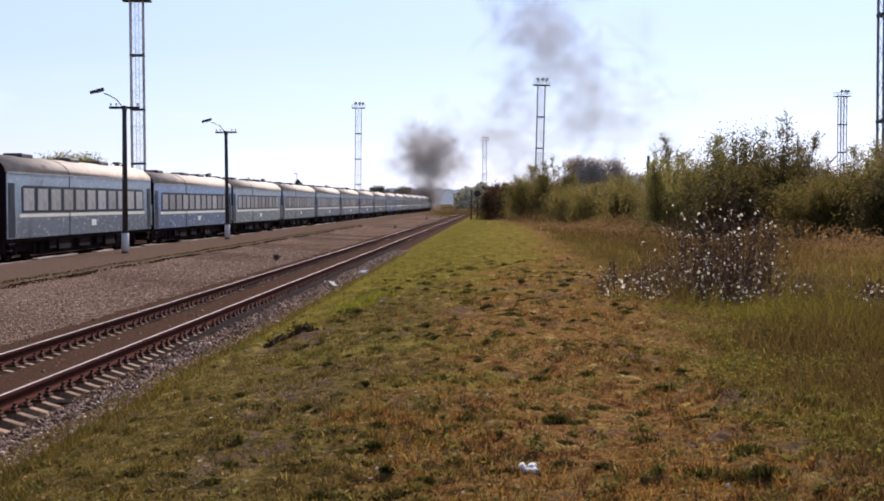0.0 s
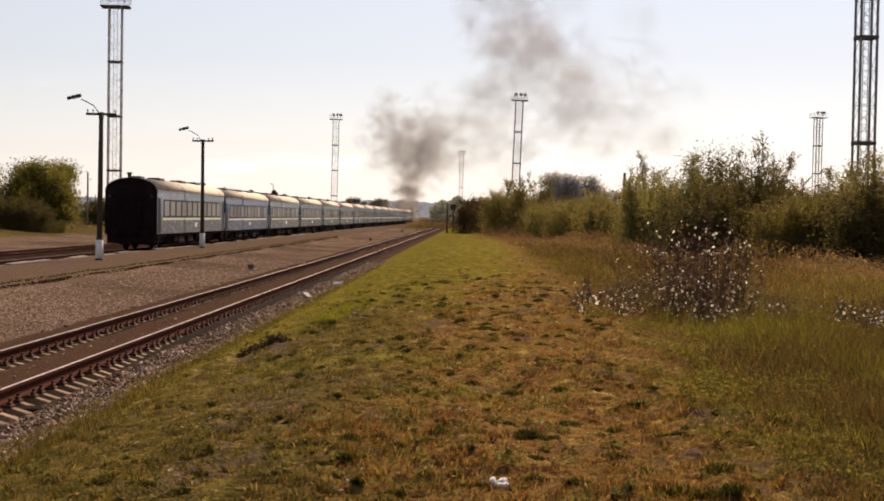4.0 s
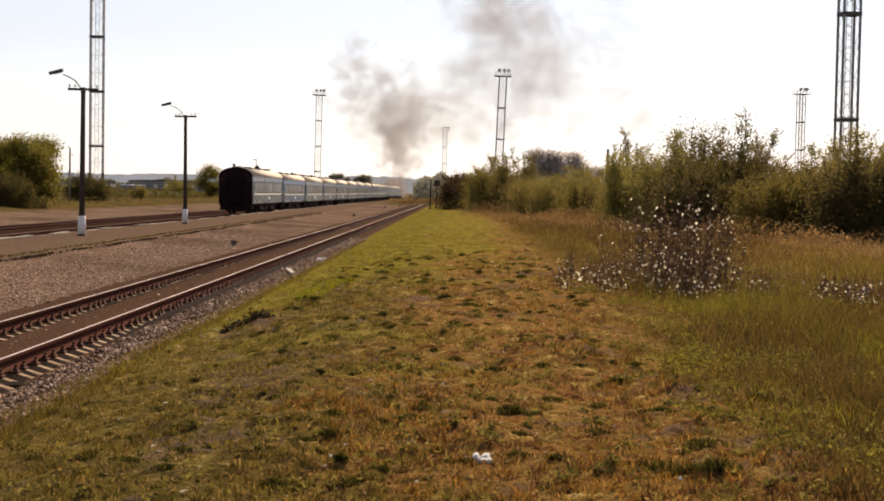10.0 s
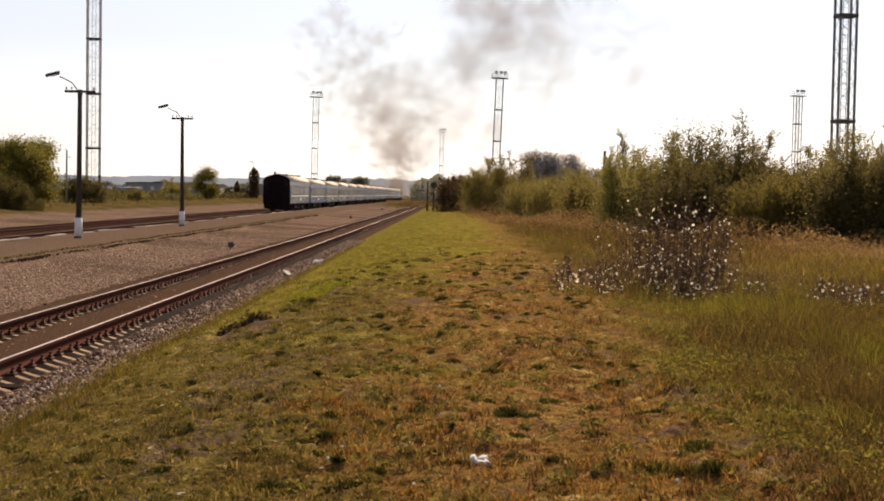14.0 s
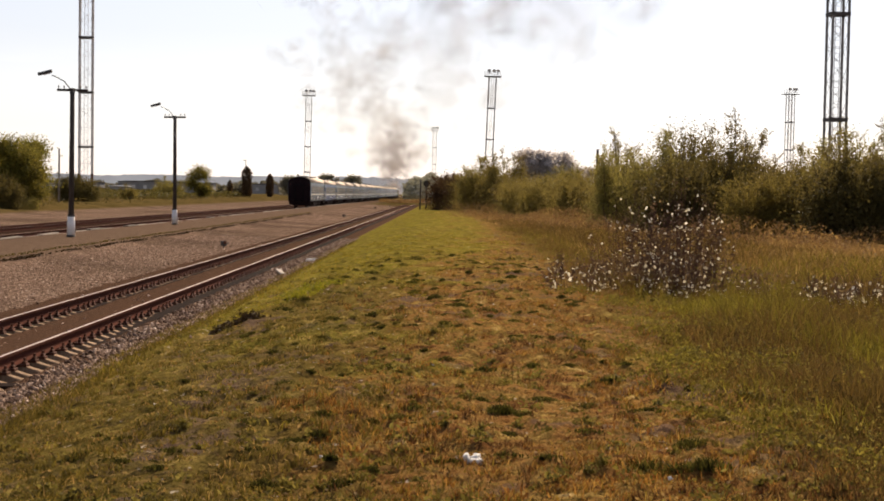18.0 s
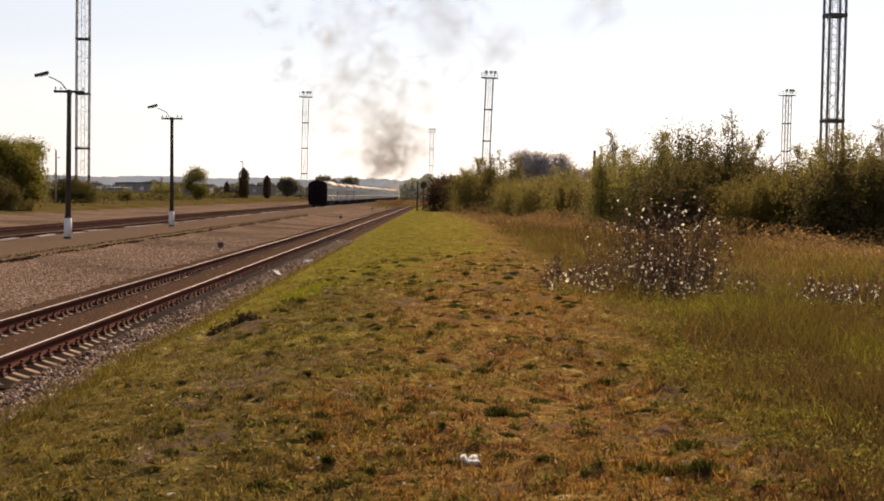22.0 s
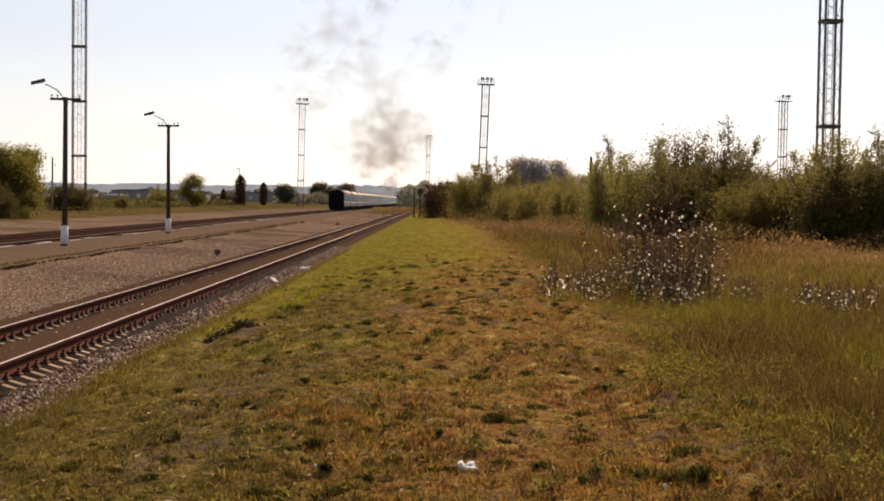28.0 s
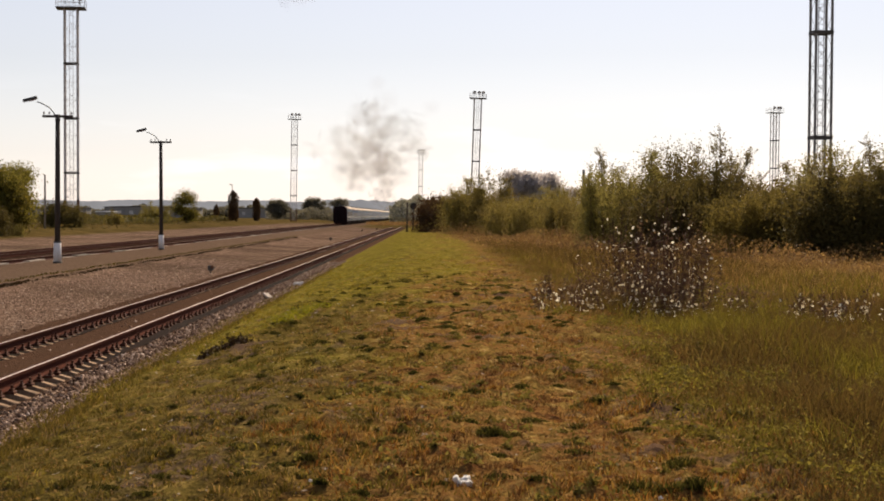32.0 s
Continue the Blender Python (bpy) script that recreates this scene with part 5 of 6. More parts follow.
for x, y, turn, size in ((-39.6, 136.17, 0, 0.85), (-41.6, 135.0, 90, 0.8)):
    plant("bush", BUSHES[4], pose(x, y, ground_at(x, y) - 0.1, 0, 0, turn), "dark round bush before the tree clump", "bush", scale=size)
for x, y, size in ((-38.3, 139.7, 0.5), (-50, 240.65, 0.7), (-54, 307.57, 0.9), (-57, 309.91, 1.1), (-62, 330.0, 0.8)):
    plant("bush", BUSHES[0], pose(x, y, ground_at(x, y) - 0.6, 0, 0, 37 * x), "olive bush in the rough field", "bush", "bushes in the field", size)
for x, y, size in ((-46.9, 191.0, 1.0), (-45.2, 192.0, 0.85)):
    plant("bush", BUSHES[4], pose(x, y, ground_at(x, y) - 0.3, 0, 0, 50 * x), "withered brown bush at the mast's foot", "bush", "bushes at the mast", size)
plant("tree", TREES[1], pose(-49.6, 307, 1.0), "yellow-green tree standing alone in the field", "tree", scale=1.22)
plant("tree", TREES[3], pose(-50.6, 389, 1.0), "dark reddish columnar tree in the field", "tree", scale=1.08)
plant("tree", TREES[3], pose(-48.5, 422, 1.0, 0, 0, 50), "slim dark columnar tree in the field", "tree", scale=0.88)
plant("tree", TREES[3], pose(-56.5, 400, 1.0, 0, 0, 100), "short dark columnar tree in the field", "tree", scale=0.62)
for x, y, turn, size, label in ((-50.5, 498.91, 0, 0.68, 'broad dark tree past the masts'), (-45, 586.96, 40, 0.84, 'broad flat-topped tree behind the train'), (-36, 610.43, 90, 0.84, 'broad rounded tree behind the train')):
    plant("tree", TREES[4], pose(x, y, 0.9, 0, 0, turn), label, "tree", scale=size)
for x, y, turn, size in ((24.5, 405.0, 0, 1.04), (30.3, 410.87, 80, 1.0), (37, 413.22, 200, 0.72), (43, 399.13, 30, 0.7), (18.5, 420.0, 140, 0.66)):
    plant("tree", TREES[2], pose(x, y, 0.9, 0, 0, turn), "tall round-crowned tree far behind the hedge, haze painted in its grey", "tree", "far trees", size)


def far_wood(name, x0, x1, y, h, count, leaf, material, label, seed):
    """A far belt of trees as one mass of leaf clumps with an uneven top."""
    rng = np.random.default_rng(seed)
    x = rng.uniform(x0, x1, count)
    top = h * (0.72 + 0.13 * np.sin(x * 0.11 + seed) + 0.11 * np.sin(x * 0.37 + 2 * seed) + 0.07 * np.sin(x * 1.1))
    c = np.stack([x, y + rng.normal(0, 6, count), 0.6 + np.abs(top) * rng.random(count) ** 0.7], 1)
    ob = new(name, leaves(name, c, leaf * rng.uniform(0.6, 1.3, count), material, rng))
    return tagged(ob, label, "woods" if name == "far_wood" else "scrub", kind="stuff")


far_wood("far_wood", -400, -60, 900, 8.5, 26000, 1.3, M["leaf_far"], "belt of far trees past the field, greyed with painted haze", 1)
far_wood("far_wood", 60, 420, 820, 12.0, 16000, 1.6, M["leaf_hazy"], "belt of far trees behind the hedge, haze painted in its grey", 3)
far_wood("scrub", -110, -47, 272, 2.4, 9000, 0.32, M["leaf_scrub"], "low tangled olive scrub across the field", 4)
far_wood("scrub", -125, -52, 388, 2.6, 9000, 0.5, M["leaf_scrub"], "dark olive scrub along the far side of the field", 5)
far_wood("far_wood", -13.2, 12, 480, 8.6, 6400, 0.55, M["wood_haze"], "grey-green wood where the line ends, mist painted into its leaves", 8)
far_wood("scrub", -14.5, 0, 345, 1.1, 5000, 0.22, M["brown_weed"], "brown weeds grown over the near track's end", 7)
far_wood("scrub", -60, -28, 560, 5.0, 6000, 0.6, M["leaf_far"], "scrub behind the departing train, greyed with painted haze", 6)


def ridge():
    rng = np.random.default_rng(9)
    xs = np.linspace(-1500, 1500, 700)
    tops = 20.0 + 1.2 * np.sin(xs * 0.004) + 0.8 * np.sin(xs * 0.05) + rng.normal(0, 0.7, 700)
    v = np.concatenate([np.stack([xs, 1800 + 0 * xs, 0 * xs], 1), np.stack([xs, 1800 + 0 * xs, tops], 1), np.stack([xs, 2000 + 0 * xs, tops + 0.5], 1)])
    i = np.arange(699)
    f = np.concatenate([np.stack([i, i + 1, i + 701, i + 700], 1), np.stack([i + 700, i + 701, i + 1401, i + 1400], 1)])
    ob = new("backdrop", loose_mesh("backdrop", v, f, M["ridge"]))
    tagged(ob, "low wooded ridge on the horizon, haze painted as a faint grey glow", "hills", kind="structure")


ridge()


# ---- turf, weeds and tall grass ----
def spread(rng, n, x0, x1, y0, y1, near=1.6):
    """Feet that lie denser the nearer they are."""
    y = (y0 ** (1 - near) + rng.random(n) * (y1 ** (1 - near) - y0 ** (1 - near))) ** (1 / (1 - near))
    x = rng.uniform(x0, x1, n)
    return np.stack([x, y, ground_height(x, y) - 0.01], 1)


def turf():
    rng = np.random.default_rng(51)
    mids = spread(rng, 8200, -4.5, 3.6, 7.2, 62, 1.45)
    worn = np.array([noise.noise((a * 0.9, b * 0.55, 6.0)) + 0.6 * noise.noise((a * 2.6, b * 1.5, 3.0)) for a, b in mids[:, :2]])
    tone = np.array([noise.noise((a * 0.7, b * 0.35, 1.0)) + 0.6 * noise.noise((a * 2.1, b * 1.1, 8.0)) for a, b in mids[:, :2]])
    keep = (worn > -0.34) | (mids[:, 1] > 26) | (rng.random(len(mids)) < 0.25)      # the turf is worn thin in places
    mids, worn, tone = mids[keep], worn[keep], tone[keep]
    n = rng.integers(8, 30, len(mids))
    wide = np.repeat(rng.uniform(0.015, 0.08, len(mids)), n)
    tall = np.repeat(rng.uniform(0.02, 0.075, len(mids)) * np.clip(1.0 + 0.8 * worn, 0.5, 1.5), n)
    feet = np.repeat(mids, n, 0)
    feet[:, :2] += rng.normal(0, 1, (len(feet), 2)) * wide[:, None]
    strip = np.interp(feet[:, 1], *zip(*STRIP)) - feet[:, 0] + rng.normal(0, 0.15, len(feet))
    side = feet[:, 0] + 0.7 * np.sin(feet[:, 1] * 0.6) + np.repeat(rng.normal(0, 0.5, len(mids)), n)
    tone = np.repeat(tone + rng.normal(0, 0.16, len(mids)), n)
    lush = (strip > 0) | ((feet[:, 0] < 2.2) & (tone + np.interp(feet[:, 1], [20, 32, 48], [-0.70, -0.08, 0.40]) > 0.12))
    cool = ~lush & ((side < -0.9) | (tone > 0.34))
    for pick, material, label in ((lush, "strip_blade", "yellow-green grass along the slope and crest"), (cool, "olive_blade", "short olive grass on the shaded slope"),
                                  (~lush & ~cool & (tone > -0.22), "turf_blade", "short dry rust-brown grass on the bank"), (~lush & ~cool & (tone <= -0.22), "dark_blade", "withered dark-brown grass in patches on the bank")):
        m = int(pick.sum())
        ob = new("turf", blades("turf", feet[pick], tall[pick] * rng.uniform(0.5, 1.2, m), rng.uniform(0.005, 0.013, m), rng.uniform(0.3, 1.2, m), M[material], rng))
        tagged(ob, label, "grass", kind="stuff")
    # ragged lip of the turf against the ballast
    feet = spread(rng, 22000, -5.3, -4.0, 12, 70, 1.5)
    lip = -4.72 + 0.22 * np.sin(feet[:, 1] * 2.3) + 0.16 * np.sin(feet[:, 1] * 5.9 + 1.0) + 0.12 * np.sin(feet[:, 1] * 0.7)
    feet = feet[feet[:, 0] > lip + rng.normal(0, 0.08, len(feet))]
    m = len(feet)
    ob = new("turf_lip", blades("turf_lip", feet, rng.uniform(0.04, 0.13, m), rng.uniform(0.006, 0.013, m), rng.uniform(0.3, 1.2, m), M["olive_blade"], rng))
    tagged(ob, "ragged olive grass along the edge of the ballast", "grass", kind="stuff")
    mids = spread(rng, 12000, -4.0, 4.0, 7.2, 45, 1.6)
    mids[:, 2] += rng.uniform(0.012, 0.03, len(mids))
    ob = new("dead_leaves", leaves("dead_leaves", mids, rng.uniform(0.010, 0.028, len(mids)), M["straw"], rng))
    tagged(ob, "pale dead leaves and straw strewn over the turf", "litter", kind="stuff")
    # low broad-leaved weeds in clumps
    mids = spread(rng, 600, -4.0, 3.8, 7.4, 46, 1.4)
    c = np.repeat(mids, 50, 0)
    wide = np.repeat(rng.uniform(0.016, 0.062, len(mids)) * rng.uniform(0.6, 1.3, len(mids)), 50)
    c = c + rng.normal(0, 1, (len(c), 3)) * wide[:, None] * np.array([1.0, 0.9, 0.0])
    c[:, 2] += np.abs(rng.normal(0.0, 0.75, len(c))) * wide + 0.008
    ob = new("low_weeds", leaves("low_weeds", c, rng.uniform(0.014, 0.034, len(c)), M["weed_leaf"], rng))
    tagged(ob, "low dark-green broad-leaved weeds in scattered clumps", "weeds", kind="stuff")


def tall_grass():
    rng = np.random.default_rng(52)
    feet = spread(rng, 170000, 1.3, 13.0, 7.2, 70, 1.5)
    edge = np.interp(feet[:, 1], [8, 12, 14, 18, 22, 30, 70], [1.5, 1.5, 1.75, 2.1, 2.35, 2.5, 1.7]) + 0.2 * np.sin(feet[:, 1] * 0.9)
    feet = feet[rng.random(len(feet)) < np.clip((feet[:, 0] - edge) / 1.2, 0, 1)]
    n = len(feet)
    lump = np.array([noise.noise((a * 0.55, b * 0.30, 2.0)) for a, b in feet[:, :2]])
    tone = np.array([noise.noise((a * 0.42, b * 0.20, 9.0)) + 0.5 * noise.noise((a * 1.3, b * 0.7, 4.0)) for a, b in feet[:, :2]])
    tall = np.clip((feet[:, 0] - 1.3) / 2.3, 0.25, 1) * np.clip(1.0 + 1.1 * lump, 0.3, 1.8)
    rank = tone + rng.normal(0, 0.14, n) - 0.25 * np.clip((12 - feet[:, 1]) / 3, 0, 1) > 0.12
    for pick, material, label in ((rank, "rank_grass", "rank yellow-green grass in patches"), (~rank, "tall_grass", "tall tangled dry brown grass and weeds")):
        m = int(pick.sum())
        ob = new("tall_grass", blades("tall_grass", feet[pick], rng.uniform(0.07, 0.34, m) * tall[pick], rng.uniform(0.005, 0.012, m), rng.uniform(0.3, 1.1, m), M[material], rng))
        tagged(ob, label, "grass", kind="stuff")
    # low mounds of leafy weeds
    c = []
    for k in range(120):
        y0 = 8.5 + 17 * rng.random() ** 1.2
        x0 = 1.9 + rng.random() * (2.2 + 0.26 * y0)
        r, h = rng.uniform(0.12, 0.42), rng.uniform(0.10, 0.30)
        a, q = rng.uniform(0, 2 * np.pi, 230), np.sqrt(rng.random(230))
        x, y = x0 + 1.3 * r * q * np.cos(a), y0 + r * q * np.sin(a)
        c.append(np.stack([x, y, ground_height(x, y) + h * (1 - 0.75 * q ** 2) * rng.uniform(0.35, 1.05, 230)], 1))
    c = np.concatenate(c)
    ob = new("weed_mounds", leaves("weed_mounds", c, rng.uniform(0.012, 0.030, len(c)), M["mound_leaf"], rng))
    tagged(ob, "soft yellow-green leafy weeds among the tall grass", "weeds", kind="stuff")
    # feathery seed heads and leafy sprays standing over the grass
    pick = feet[(rng.random(n) < 0.011) & (feet[:, 1] < 34) & (feet[:, 0] > 2.0)]
    c = np.repeat(pick, 34, 0)
    c += rng.normal(0, 1, c.shape) * np.array([0.035, 0.035, 0]) 
    c[:, 2] += np.repeat(rng.uniform(0.12, 0.34, len(pick)), 34) * rng.random(len(c)) ** 0.6 + 0.02
    ob = new("tall_weeds", leaves("tall_weeds", c, rng.uniform(0.008, 0.020, len(c)), M["weed_leaf"], rng))
    tagged(ob, "yellowish leafy weeds standing in the tall grass", "weeds", kind="stuff")
    feet = spread(rng, 34000, 3, 24, 30, 72, 1.1)
    feet = feet[rng.random(len(feet)) < np.clip((feet[:, 1] - 28 - 3 * np.sin(feet[:, 0])) / 25, 0.03, 1) * np.clip((feet[:, 0] - 2 - feet[:, 1] * 0.025) / 4, 0, 1)]
    n = len(feet)
    ob = new("dry_grass", blades("dry_grass", feet, rng.uniform(0.10, 0.40, n), rng.uniform(0.010, 0.024, n), rng.uniform(0.4, 1.2, n), M["straw"], rng))
    tagged(ob, "dry straw-coloured grass before the hedge", "grass", kind="stuff")
    feet = spread(rng, 20000, 0.5, 12, 53, 152, 1.1)
    feet = feet[rng.random(len(feet)) < np.clip((feet[:, 0] - 2.6 + 0.5 * np.sin(feet[:, 1] * 0.3) + (feet[:, 1] - 70) * 0.017) / 3, 0, 1)]
    n = len(feet)
    ob = new("dry_grass", blades("dry_grass", feet, rng.uniform(0.12, 0.45, n), rng.uniform(0.02, 0.045, n), rng.uniform(0.4, 1.2, n), M["tall_grass"], rng))
    tagged(ob, "rank brown grass along the hedge's foot", "grass", kind="stuff")
    # weeds along the platform's inner edge
    count = 9000
    y = 38 + 110 * rng.random(count) ** 1.3
    x = -13.04 + 0.05 * np.sin(y * 0.7) + np.abs(rng.normal(0, 0.05, count))
    keep = np.sin(y * 1.1) + np.sin(y * 0.43 + 1) + rng.normal(0, 1.5, count) > 0.4
    c = np.stack([x, y, 0.65 + 0.08 * rng.random(count)], 1)[keep]
    dry = np.stack([x - 0.12 - 0.1 * rng.random(count), y, 0.77 + 0.06 * rng.random(count)], 1)[rng.random(count) < 0.3]
    ob = new("edge_grass", leaves("edge_grass", dry, rng.uniform(0.03, 0.06, len(dry)), M["field_weed"], rng))
    tagged(ob, "dry yellowish grass along the platform's edge", "grass", kind="stuff")
    ob = new("edge_weeds", leaves("edge_weeds", c, rng.uniform(0.03, 0.06, len(c)), M["dead_weed"], rng))
    tagged(ob, "withered brown weeds along the platform's edge", "weeds", kind="stuff")


def undergrowth():
    """Brown weeds, knee to waist high, before the hedge and round the silvery bushes."""
    rng = np.random.default_rng(53)
    n = 70000
    y = rng.uniform(45, 117, n)
    x = rng.uniform(-4.5, 4.5, n) + np.interp(y, [45, 56, 68, 76, 94, 117], [20, 17, 13.5, 10.5, 8.5, 6.0]) + rng.normal(0, 1.5, n)
    lump = 0.45 + 0.35 * np.sin(x * 1.1 + np.sin(y * 0.4)) + 0.3 * np.sin(y * 0.53 + x * 0.4)
    c = np.stack([x, y, ground_height(x, y) + np.clip(lump, 0.1, 1.2) * rng.random(n) ** 1.3 * 1.15], 1)
    ob = new("undergrowth", leaves("undergrowth", c, rng.uniform(0.03, 0.075, n), M["brown_weed"], rng))
    tagged(ob, "rank brown weeds before the hedge", "weeds", kind="stuff")
    n = 9000
    a, r = rng.uniform(0, 2 * np.pi, n), np.abs(rng.normal(0, 1, n))
    x, y = 4.6 + 1.25 * r * np.cos(a), 31.2 + 2.2 * r * np.sin(a)
    c = np.stack([x, y, ground_height(x, y) + rng.random(n) ** 1.6 * 0.75 * np.exp(-0.4 * r)], 1)
    ob = new("undergrowth", leaves("undergrowth", c, rng.uniform(0.02, 0.05, n), M["leaf_dull"], rng))
    tagged(ob, "rank brown weeds round the silvery bushes", "weeds", kind="stuff")


def field_weeds():
    rng = np.random.default_rng(54)
    n = 16000
    y = 118 + 260 * rng.random(n) ** 1.5
    x = rng.uniform(-90, -38.5, n) - (y - 118) * 0.02
    keep = np.sin(x * 0.9 + np.sin(y * 0.11)) + np.sin(y * 0.23) + rng.normal(0, 0.8, n) > -0.3
    c = np.stack([x, y, 1.1 + rng.random(n) ** 2 * 0.6], 1)[keep]
    ob = new("field_weeds", leaves("field_weeds", c, rng.uniform(0.10, 0.26, len(c)), M["field_weed"], rng))
    tagged(ob, "rough olive and brown weeds over the field", "weeds", kind="stuff")


field_weeds()
def hedge_fill():
    """Leafy shoots that close the hedge between its bushes."""
    rng = np.random.default_rng(55)
    n = 120000
    s = rng.random(n)
    y = np.interp(s, np.linspace(0, 1, 8), [145, 131, 118, 105, 93, 81, 71, 66]) + rng.normal(0, 1.6, n)
    x = np.interp(s, np.linspace(0, 1, 8), [3.2, 4.4, 7.0, 9.6, 11.2, 13.0, 16.5, 27]) + rng.normal(0, 1.2, n)
    top = 2.7 + 0.5 * np.sin(s * 61) + 0.5 * np.sin(s * 143 + 1) + 0.3 * np.sin(s * 371)
    c = np.stack([x, y, 0.9 + top * rng.random(n) ** 0.8], 1)
    ob = new("hedge_shoots", leaves("hedge_shoots", c, rng.uniform(0.05, 0.09, n), M["leaf_shoot"], rng))
    tagged(ob, "tangled brownish-olive shoots between the hedge's bushes", "hedge", kind="stuff")


hedge_fill()
turf()
tall_grass()
undergrowth()


# ---- small things ----
def dwarf_signal(x, y, turn):
    s = thing("dwarf_signal", pose(x, y, 0.36, 0, 0, turn) @ Matrix.Diagonal((0.62, 0.62, 0.72, 1)), "small dark ground signal standing beside the track", "signal", "ground signals")
    part("post", Shape().rod((0, 0, -0.1), (0, 0, 0.28), 0.04, n=8), M["dark_steel"], s)
    part("box", Shape().box(-0.17, 0.17, -0.12, 0.12, 0.22, 0.52, 0.03), M["dark_steel"], s)
    part("hood", Shape().rod((0.06, -0.12, 0.42), (0.06, -0.26, 0.42), 0.08, 0.09, 10), M["clip"], s)
    part("lever", Shape().rod((0.14, 0, 0.25), (0.34, 0, 0.42), 0.022), M["dark_steel"], s)


for x, y, turn in ((-9.25, 63.74, 20), (-9.5, 143.22, 0), (-10.2, 223.04, 40), (-8.9, 246.52, 10)):
    dwarf_signal(x, y, turn)


def stake(x, y, h, label, cap=False):
    s = thing("post", pose(x, y, ground_at(x, y) - 0.1, 0, 0.8, 0), label, "post")
    part("shaft", Shape().rod((0, 0, 0), (0, 0, h), 0.11, 0.09, 8), M["pole"], s, smooth=True)
    if cap:
        part("board", Shape().rod((0, -0.08, h), (0, 0.04, h), 0.42, 0.42, 14), M["tar"], s, "round black board")
    return s


stake(-3.15, 194, 3.9, "weathered wooden post beside the track")
stake(-2.4, 197, 3.2, "dark post with a round board by the line", True)
stake(10.7, 108, 5.3, "dark bare post among the bushes")
part("pole", Shape().rod((0, 0, 0), (0, 0, 6.4), 0.13, 0.10, 8), M["concrete"], tagged(new("utility_pole"), "plain grey concrete pole beside the tree clump", "pole"), smooth=True).parent.matrix_basis = pose(-44.6, 176, 1.0)
street = thing("street_lamp", pose(-53, 405, 1.0), "thin distant lamp pole with a short head", "street lamp")
part("pole", Shape().rod((0, 0, 0), (0, 0, 9.8), 0.14, 0.09, 8), M["pole_steel"], street, smooth=True)
part("lamp_head", Shape().box(-0.8, 0.1, -0.15, 0.15, 9.75, 9.95, 0.03), M["pole_steel"], street)


def litter(x, y, size, seed, label="crumpled white litter lying in the grass"):
    rng = np.random.default_rng(seed)
    s = Shape()
    for k in range(4):
        o = rng.normal(0, 0.35 * size, 3) * np.array([1, 1, 0.4])
        m = Matrix.Translation(o) @ Euler(rng.uniform(0, 6, 3)).to_matrix().to_4x4()
        s.box(-0.5 * size, 0.5 * size, -0.35 * size, 0.35 * size, -0.22 * size, 0.22 * size, 0.08 * size, m)
    ob = part("litter", s, M["white_litter"], at=pose(x, y, ground_at(x, y) + size * 0.22))
    tagged(ob, label, "litter", "scraps of litter")


for k, (x, y, size) in enumerate(((0.19, 9.33, 0.075), (-4.62, 52.1, 0.15), (-4.40, 51.2, 0.12), (-4.55, 53.4, 0.10), (-2.55, 13.5, 0.028), (-2.7, 11.27, 0.022), (-0.75, 9.51, 0.017), (-0.45, 9.51, 0.015), (1.05, 8.57, 0.035), (1.3, 8.63, 0.03))):
    litter(x, y, size, 60 + k)
plank = part("plank", Shape().box(-0.08, 0.08, -0.75, 0.75, -0.025, 0.025, 0.008), M["concrete"], at=pose(-4.75, 44.2, 0.50, 2, 6, 12))
tagged(plank, "pale weathered plank lying beside the track", "plank")
rng_mound = np.random.default_rng(77)
c = np.array([-3.02, 23.9, 0.82]) + rng_mound.normal(0, 1, (1100, 3)) * np.array([0.085, 0.10, 0.05])
trail = rng_mound.random(400) ** 1.3
c[700:] = np.stack([-3.05 - 0.42 * trail, 23.8 - 1.1 * trail, ground_height(-3.05 - 0.42 * trail, 23.8 - 1.1 * trail) + 0.05 * rng_mound.random(400)], 1) + rng_mound.normal(0, 0.03, (400, 3))
mound = new("weed_clump", leaves("weed_clump", c, rng_mound.uniform(0.025, 0.05, 1100), M["dead_weed"], rng_mound))
tagged(mound, "dark withered weed clump on the slope", "weeds")
spots = []
for x, y, wide, high in ((1.50, 13.55, 0.10, 0.10), (1.18, 12.11, 0.08, 0.09), (1.47, 11.55, 0.09, 0.09), (0.45, 11.29, 0.08, 0.10), (0.24, 21.8, 0.14, 0.10), (0.6, 21.5, 0.14, 0.10), (1.39, 36.2, 0.20, 0.10), (-0.18, 41.7, 0.22, 0.10), (1.21, 8.92, 0.10, 0.10), (1.4, 8.87, 0.11, 0.11), (1.55, 8.78, 0.09, 0.10), (1.67, 9.92, 0.10, 0.08), (0.87, 14.5, 0.07, 0.08), (-0.56, 8.81, 0.09, 0.10), (-1.06, 9.0, 0.06, 0.08), (-1.39, 13.4, 0.08, 0.09), (-0.52, 14.3, 0.07, 0.09)):
    spots.append((x, y, wide, high * 0.72))
for k in range(340):
    y = 9 + 32 * rng_mound.random() ** 1.25
    spots.append((rng_mound.uniform(-3.0, 2.1), y, rng_mound.uniform(0.025, 0.075) * (0.75 + y / 40), rng_mound.uniform(0.022, 0.05) * (0.8 + y / 60)))
mids = np.repeat(np.array([(x, y, ground_at(x, y) - 0.01) for x, y, wide, high in spots]), 150, 0)
size = np.repeat(np.array([(wide, high) for x, y, wide, high in spots]), 150, 0)
off = rng_mound.normal(0, 1, (len(mids), 2)) * size[:, :1] * np.array([0.75, 0.55])
dome = np.exp(-0.5 * (off ** 2).sum(1) / size[:, 0] ** 2)
mids[:, :2] += off
